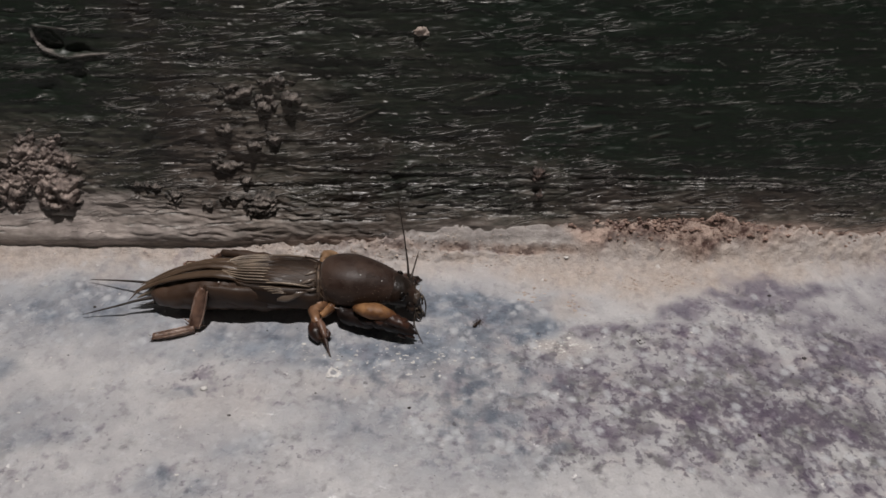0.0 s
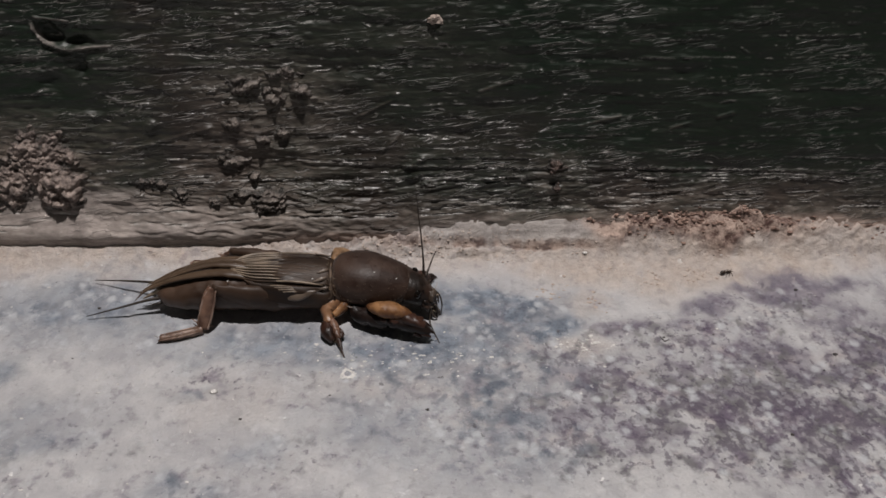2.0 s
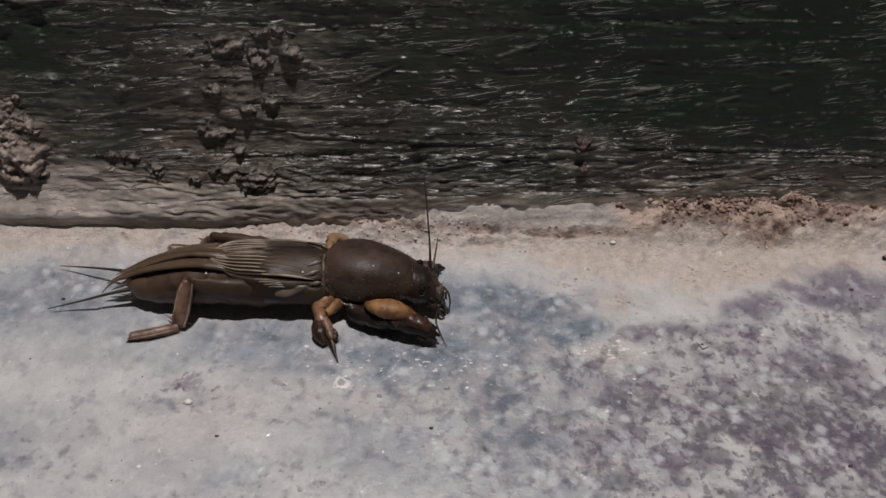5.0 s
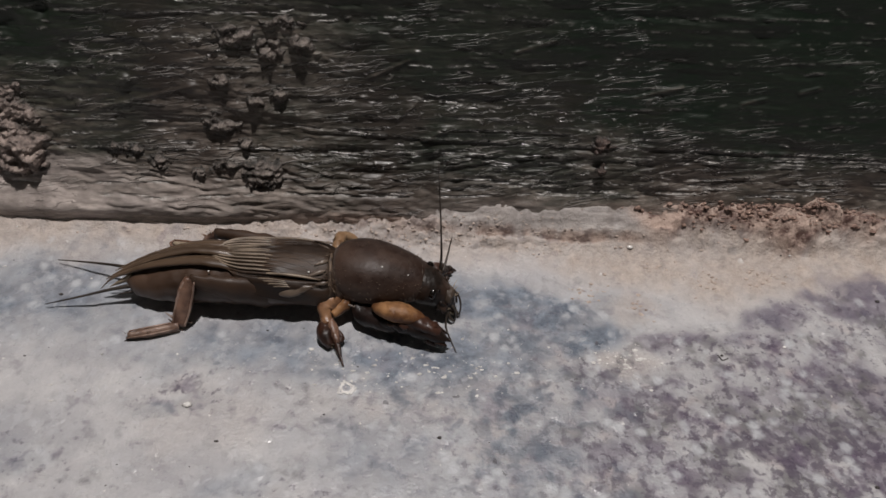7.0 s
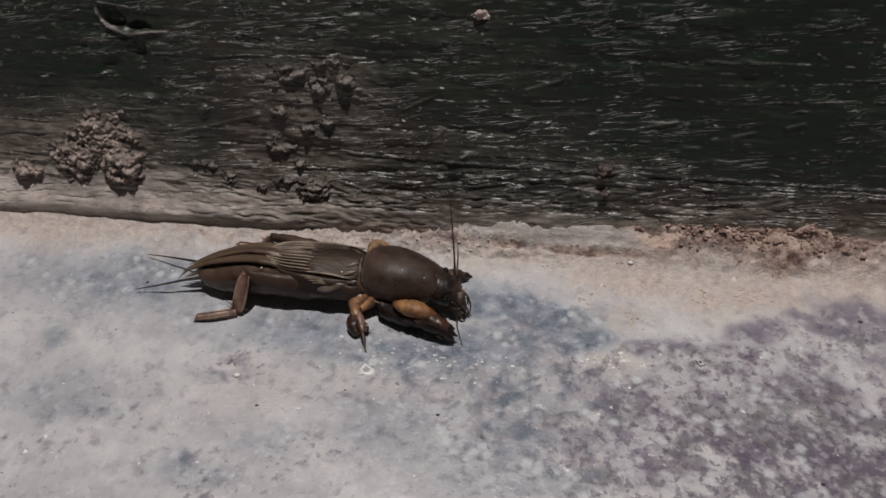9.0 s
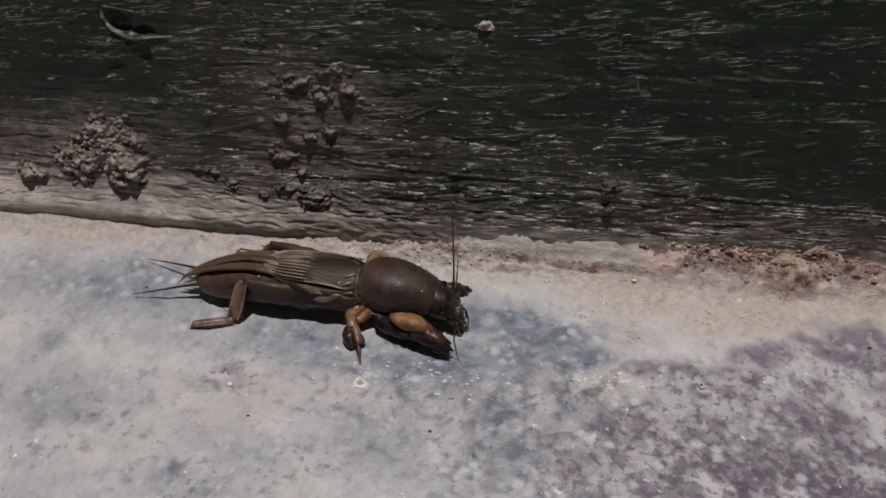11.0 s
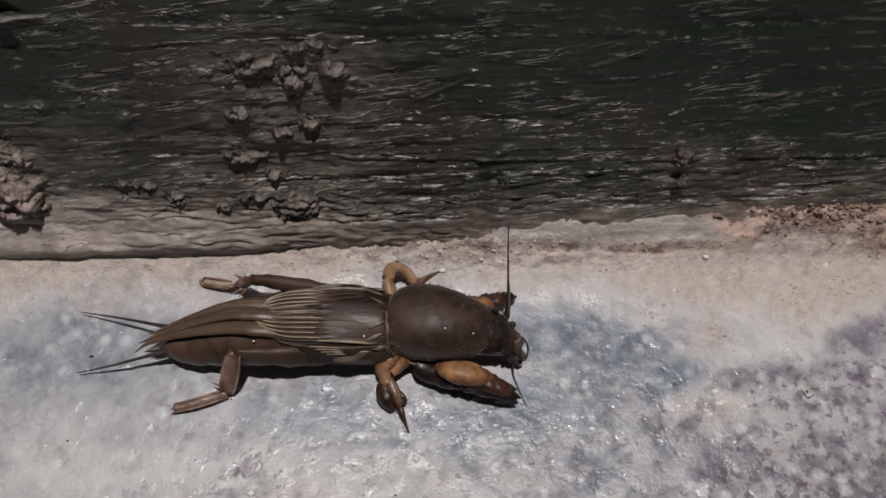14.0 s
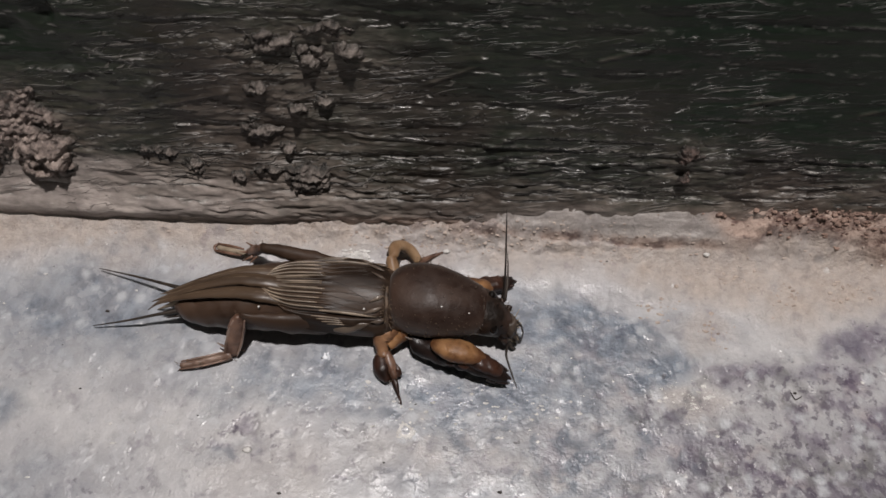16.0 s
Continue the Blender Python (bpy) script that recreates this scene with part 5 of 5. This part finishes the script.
# head details
for x, y, z, r in ((5.0, 81.35, 4.6, 0.8), (4.6, 84.9, 5.7, 0.72)):
    part("eye", local(lump((x, y, z), (r, r * 0.9, r), 4, 0.0, 3)), M_EYE, head, "glossy black eye")
for x, y, z, r in ((6.05, 81.6, 4.85, 0.34), (4.1, 81.9, 5.75, 0.26), (5.4, 83.6, 5.95, 0.2)):
    part("ocellus", local(lump((x, y, z), (r, r, r), 4, 0.0, 2)), M_EYE, head, "tiny glossy eye spot")
for rows in ([(8.0, 81.6, 2.6, 0.28), (8.7, 81.2, 2.2, 0.24), (9.0, 81.2, 1.2, 0.2), (9.0, 81.3, 0.4, 0.16)], [(8.0, 83.3, 2.6, 0.28), (9.0, 83.3, 2.4, 0.22), (9.2, 83.0, 1.4, 0.18)],
             [(8.2, 82.4, 1.6, 0.3), (9.2, 81.8, 0.9, 0.24), (9.5, 81.5, 0.3, 0.12)], [(7.6, 81.2, 1.8, 0.3), (8.2, 80.6, 1.0, 0.22), (8.9, 80.7, 0.4, 0.12)],
             [(8.3, 82.8, 3.9, 0.2), (9.3, 82.5, 3.3, 0.17), (9.8, 82.0, 2.1, 0.15), (9.7, 81.5, 0.9, 0.1)]):
    part("palp", local(tube(rows, 8, 4)), M_THREAD, head)
for k, (a, b) in enumerate((((8.4, 82.6, 3.8), (9.1, 82.8, 4.6)), ((8.4, 83.2, 3.8), (9.0, 84.0, 4.4)), ((8.3, 82.0, 3.6), (9.2, 81.9, 4.0)), ((8.6, 82.4, 3.4), (9.5, 82.6, 3.7)))):
    part("whisker", local(tube([(*a, 0.09), (*b, 0.03)], 5, 2)), M_PALE, head)
part("lip", local(lump((8.5, 81.6, 1.3), (0.75, 0.5, 0.3), 9, 0.4, 2)), M_PALE, head, "pale upper lip")
part("lip", local(lump((7.6, 81.1, 2.3), (0.5, 0.25, 0.25), 10, 0.4, 2)), M_PALE, head, "pale edge of the mouth")
part("clypeus", local(lump((7.7, 82.3, 3.5), (1.0, 1.25, 1.15), 14, 0.35, 3)), M_PLATE, head, "reddish brown plate of the face")
part("cheek", local(lump((6.6, 81.4, 2.7), (1.1, 0.8, 1.0), 15, 0.6, 3)), M_FACE, head)
part("cheek", local(lump((6.8, 84.3, 2.8), (1.1, 0.7, 1.0), 16, 0.6, 3)), M_FACE, head)
for y, seed in ((81.7, 17), (82.9, 18)):
    part("mandible", local(tube([(7.6, y, 2.2, 0.6), (8.5, y - 0.1, 1.6, 0.5), (8.9, y - 0.1, 0.8, 0.16)], 9, 4, 0.8, rough=0.4, seed=seed)), M_CLAW, head, "dark jaw")
for x, y, z, seed in ((6.3, 84.7, 5.0, 21), (6.6, 82.2, 4.7, 22), (7.4, 84.1, 4.5, 23)):
    part("brow", local(lump((x, y, z), (0.4, 0.36, 0.3), seed, 0.5, 2)), M_FACE, head)
part("face_hairs", bristles([(6.3, 84.6, 4.9, 0.5), (7.6, 83.2, 4.2, 0.6), (8.4, 82.4, 2.6, 0.7), (8.5, 82.0, 1.2, 0.5)], 46, 0.45, 31, 0.04), M_HAIR, head)
# the head is short: its parts are drawn together lengthwise
NECK = (3.4 - BASE.x) * MM
for ob in (head, *head.children):
    for vert in ob.data.vertices:
        if vert.co.x > NECK:
            vert.co.x = NECK + 0.76 * (vert.co.x - NECK)
part("shield_rim", local(tube([(3.5, 81.5, 4.2, 0.06), (3.4, 81.8, 5.6, 0.1), (3.35, 82.9, 6.7, 0.09), (3.35, 84.4, 6.7, 0.06)], 7, 4, rough=0.5)), M_COLLAR, cricket, "pale hairy front rim of the neck shield")
# the highlight on the shield's lower edge is put into this strip's pale colour
part("shield_hem", local(tube([(-6.4, 80.7, 3.4, 0.08), (-4.5, 80.2, 3.0, 0.2), (-2.2, 80.2, 2.8, 0.24), (0.2, 80.5, 2.8, 0.16), (2.0, 81.0, 2.9, 0.06)], 8, 4, 0.8, rough=0.3)), M_SHOULDER, cricket, "lower hem of the neck shield, pale as if its edge caught light")
part("neck_fringe", bristles([(-7.4, 81.2, 4.0, 0.5), (-7.6, 82.0, 6.2, 0.6), (-7.6, 84.4, 7.4, 0.5)], 60, 0.7, 9, 0.05), M_HAIR, cricket, "fringe of short hairs behind the neck shield")
part("shoulder", local(tube([(-7.9, 81.2, 5.6, 0.12), (-8.6, 80.9, 5.5, 0.3), (-9.4, 80.8, 5.1, 0.22), (-10.0, 80.9, 4.8, 0.06)], 8, 4, 0.5)), M_SHOULDER, cricket, "pale brown wing base")
part("collar", local(tube([(-7.6, 81.0, 2.9, 0.3), (-7.7, 80.85, 4.2, 0.36), (-7.7, 81.4, 5.9, 0.26), (-7.7, 82.6, 7.2, 0.2), (-7.7, 84.6, 7.7, 0.16)], 8, 4, rough=1.1)), M_COLLAR, cricket, "pale hairy collar behind the neck shield")
# a few small white specks on back and wing
for x, y, z in ((-22.0, 81.9, 6.75), (-1.5, 82.2, 8.0), (1.6, 82.0, 7.0), (-10.2, 82.0, 7.0), (3.2, 81.4, 5.6)):
    part("dust_speck", local(lump((x, y, z), (0.16, 0.14, 0.12), 5, 0.3, 1)), M_GRIT, cricket)


# feelers, which sway
def feeler(root, rows):
    bm = tube([(x, y, z, r) for x, y, z, r in rows], 7, 5)
    ob = new("antenna", finish(bm, "antenna", M_THREAD))
    ob.parent = cricket
    ob.location = (Vector(root) - BASE) * MM
    return tagged(ob, "long thin swaying feeler")


LONG_ROOT, SHORT_ROOT = (5.6, 85.0, 5.0), (5.9, 84.8, 4.9)
long_feeler = feeler(LONG_ROOT, [(0, 0, 0, 0.24), (0, 0.5, 2.2, 0.15), (-0.3, 1.5, 6, 0.11), (-0.7, 2.6, 10, 0.09), (-1.1, 3.4, 14, 0.04)])
short_feeler = feeler(SHORT_ROOT, [(0, 0, 0, 0.22), (0.5, 1.5, 0.8, 0.14), (1.0, 3.6, 1.2, 0.09), (1.4, 5.6, 1.0, 0.03)])
# one more hangs down and trails over the floor
part("palp", local(tube([(6.9, 81.6, 3.8, 0.22), (6.6, 80.9, 1.8, 0.16), (6.5, 79.8, 0.45, 0.12), (7.0, 78.0, 0.2, 0.1), (7.7, 75.8, 0.22, 0.04)], 6, 5)), M_THREAD, head, "thin dark feeler trailing over the floor")


# ---------------------------------------------------------------- the ant
def make_ant():
    ant = new("ant")
    tagged(ant, "tiny black ant running over the concrete", "insect")
    part("gaster", lump((-0.62, 0, 0.42), (0.46, 0.30, 0.28), 3, 0.05, 2), M_ANT, ant)
    part("waist", lump((-0.12, 0, 0.36), (0.13, 0.09, 0.10), 4, 0.05, 1), M_ANT, ant)
    part("thorax", lump((0.2, 0, 0.42), (0.30, 0.15, 0.17), 5, 0.05, 2), M_ANT, ant)
    skull = part("head", lump((0.66, 0, 0.42), (0.24, 0.20, 0.16), 6, 0.05, 2), M_ANT, ant)
    for s in (-1, 1):
        part("antenna", tube([(0.82, s * 0.1, 0.45, 0.035), (1.0, s * 0.28, 0.55, 0.03), (1.22, s * 0.34, 0.4, 0.02)], 5, 2), M_ANT, skull)
        for k, (x, dx) in enumerate(((0.36, 0.42), (0.2, 0.0), (0.05, -0.5))):
            part("leg", tube([(x, s * 0.1, 0.38, 0.05), (x + dx * 0.5, s * 0.45, 0.55, 0.04), (x + dx, s * 0.78, 0.02, 0.025)], 5, 2), M_ANT, ant)
    return ant


ant = make_ant()
# seconds, x, y, heading
ANT = [(0.0, 16.1, 80.1, 50), (0.2, 19.8, 82.0, 12), (0.4, 25.4, 82.4, 20), (0.6, 29.9, 86.3, 48), (0.8, 34.3, 89.6, 28), (1.0, 37.9, 89.0, 0), (1.2, 42.0, 89.4, 25), (1.4, 45.0, 90.0, 10),
       (1.8, 52.2, 90.8, 4), (2.2, 55.6, 89.8, 18), (2.6, 58.0, 90.3, -15), (3.0, 58.4, 88.6, -45), (3.4, 58.4, 88.9, -15), (3.8, 58.9, 90.8, 60), (4.0, 60.1, 91.5, 35), (4.2, 62.0, 92.6, 45),
       (5.0, 72.0, 92.0, -10), (6.0, 90.0, 88.0, -10), (8.0, 130.0, 84.0, -6), (16.0, 200.0, 80.0, -5)]


def motions():
    rows = []
    for t, x, y, turn in ANT:
        z = float(floor_height(np.array([x]), np.array([y]))[0])
        rows.append((t, pose(x * MM, y * MM, z * MM, 0, 0, turn)))
    walk(ant, rows)
    up, side = (Vector(LONG_ROOT) - BASE) * MM, (Vector(SHORT_ROOT) - BASE) * MM
    walk(long_feeler, [(t, pose(*up, rx, ry, 0)) for t, rx, ry in ((0, 0, -3), (0.7, 2, 1), (1.5, 0, -2), (2.5, 2, 0), (3.5, -1, -3), (5, 2, 0), (7, 0, 1), (8.5, 0, -1), (10, 3, 2), (11.5, 0, 1), (12.5, 1, -2), (14, 0, 1), (15, 2, -1), (16, 0, 1))])
    walk(short_feeler, [(t, pose(*side, rx, 0, rz)) for t, rx, rz in ((0, 0, 0), (0.7, 8, 8), (1.5, 0, 2), (2.5, -6, -10), (3.5, 8, -14), (5, 0, 5), (6.5, 0, 0), (7.5, 4, 6), (8.5, 8, 16), (10, 10, 19), (11.5, 8, 17), (12.5, 10, 19), (14, 6, 12), (15, 8, 10), (16, 6, 12))])


motions()
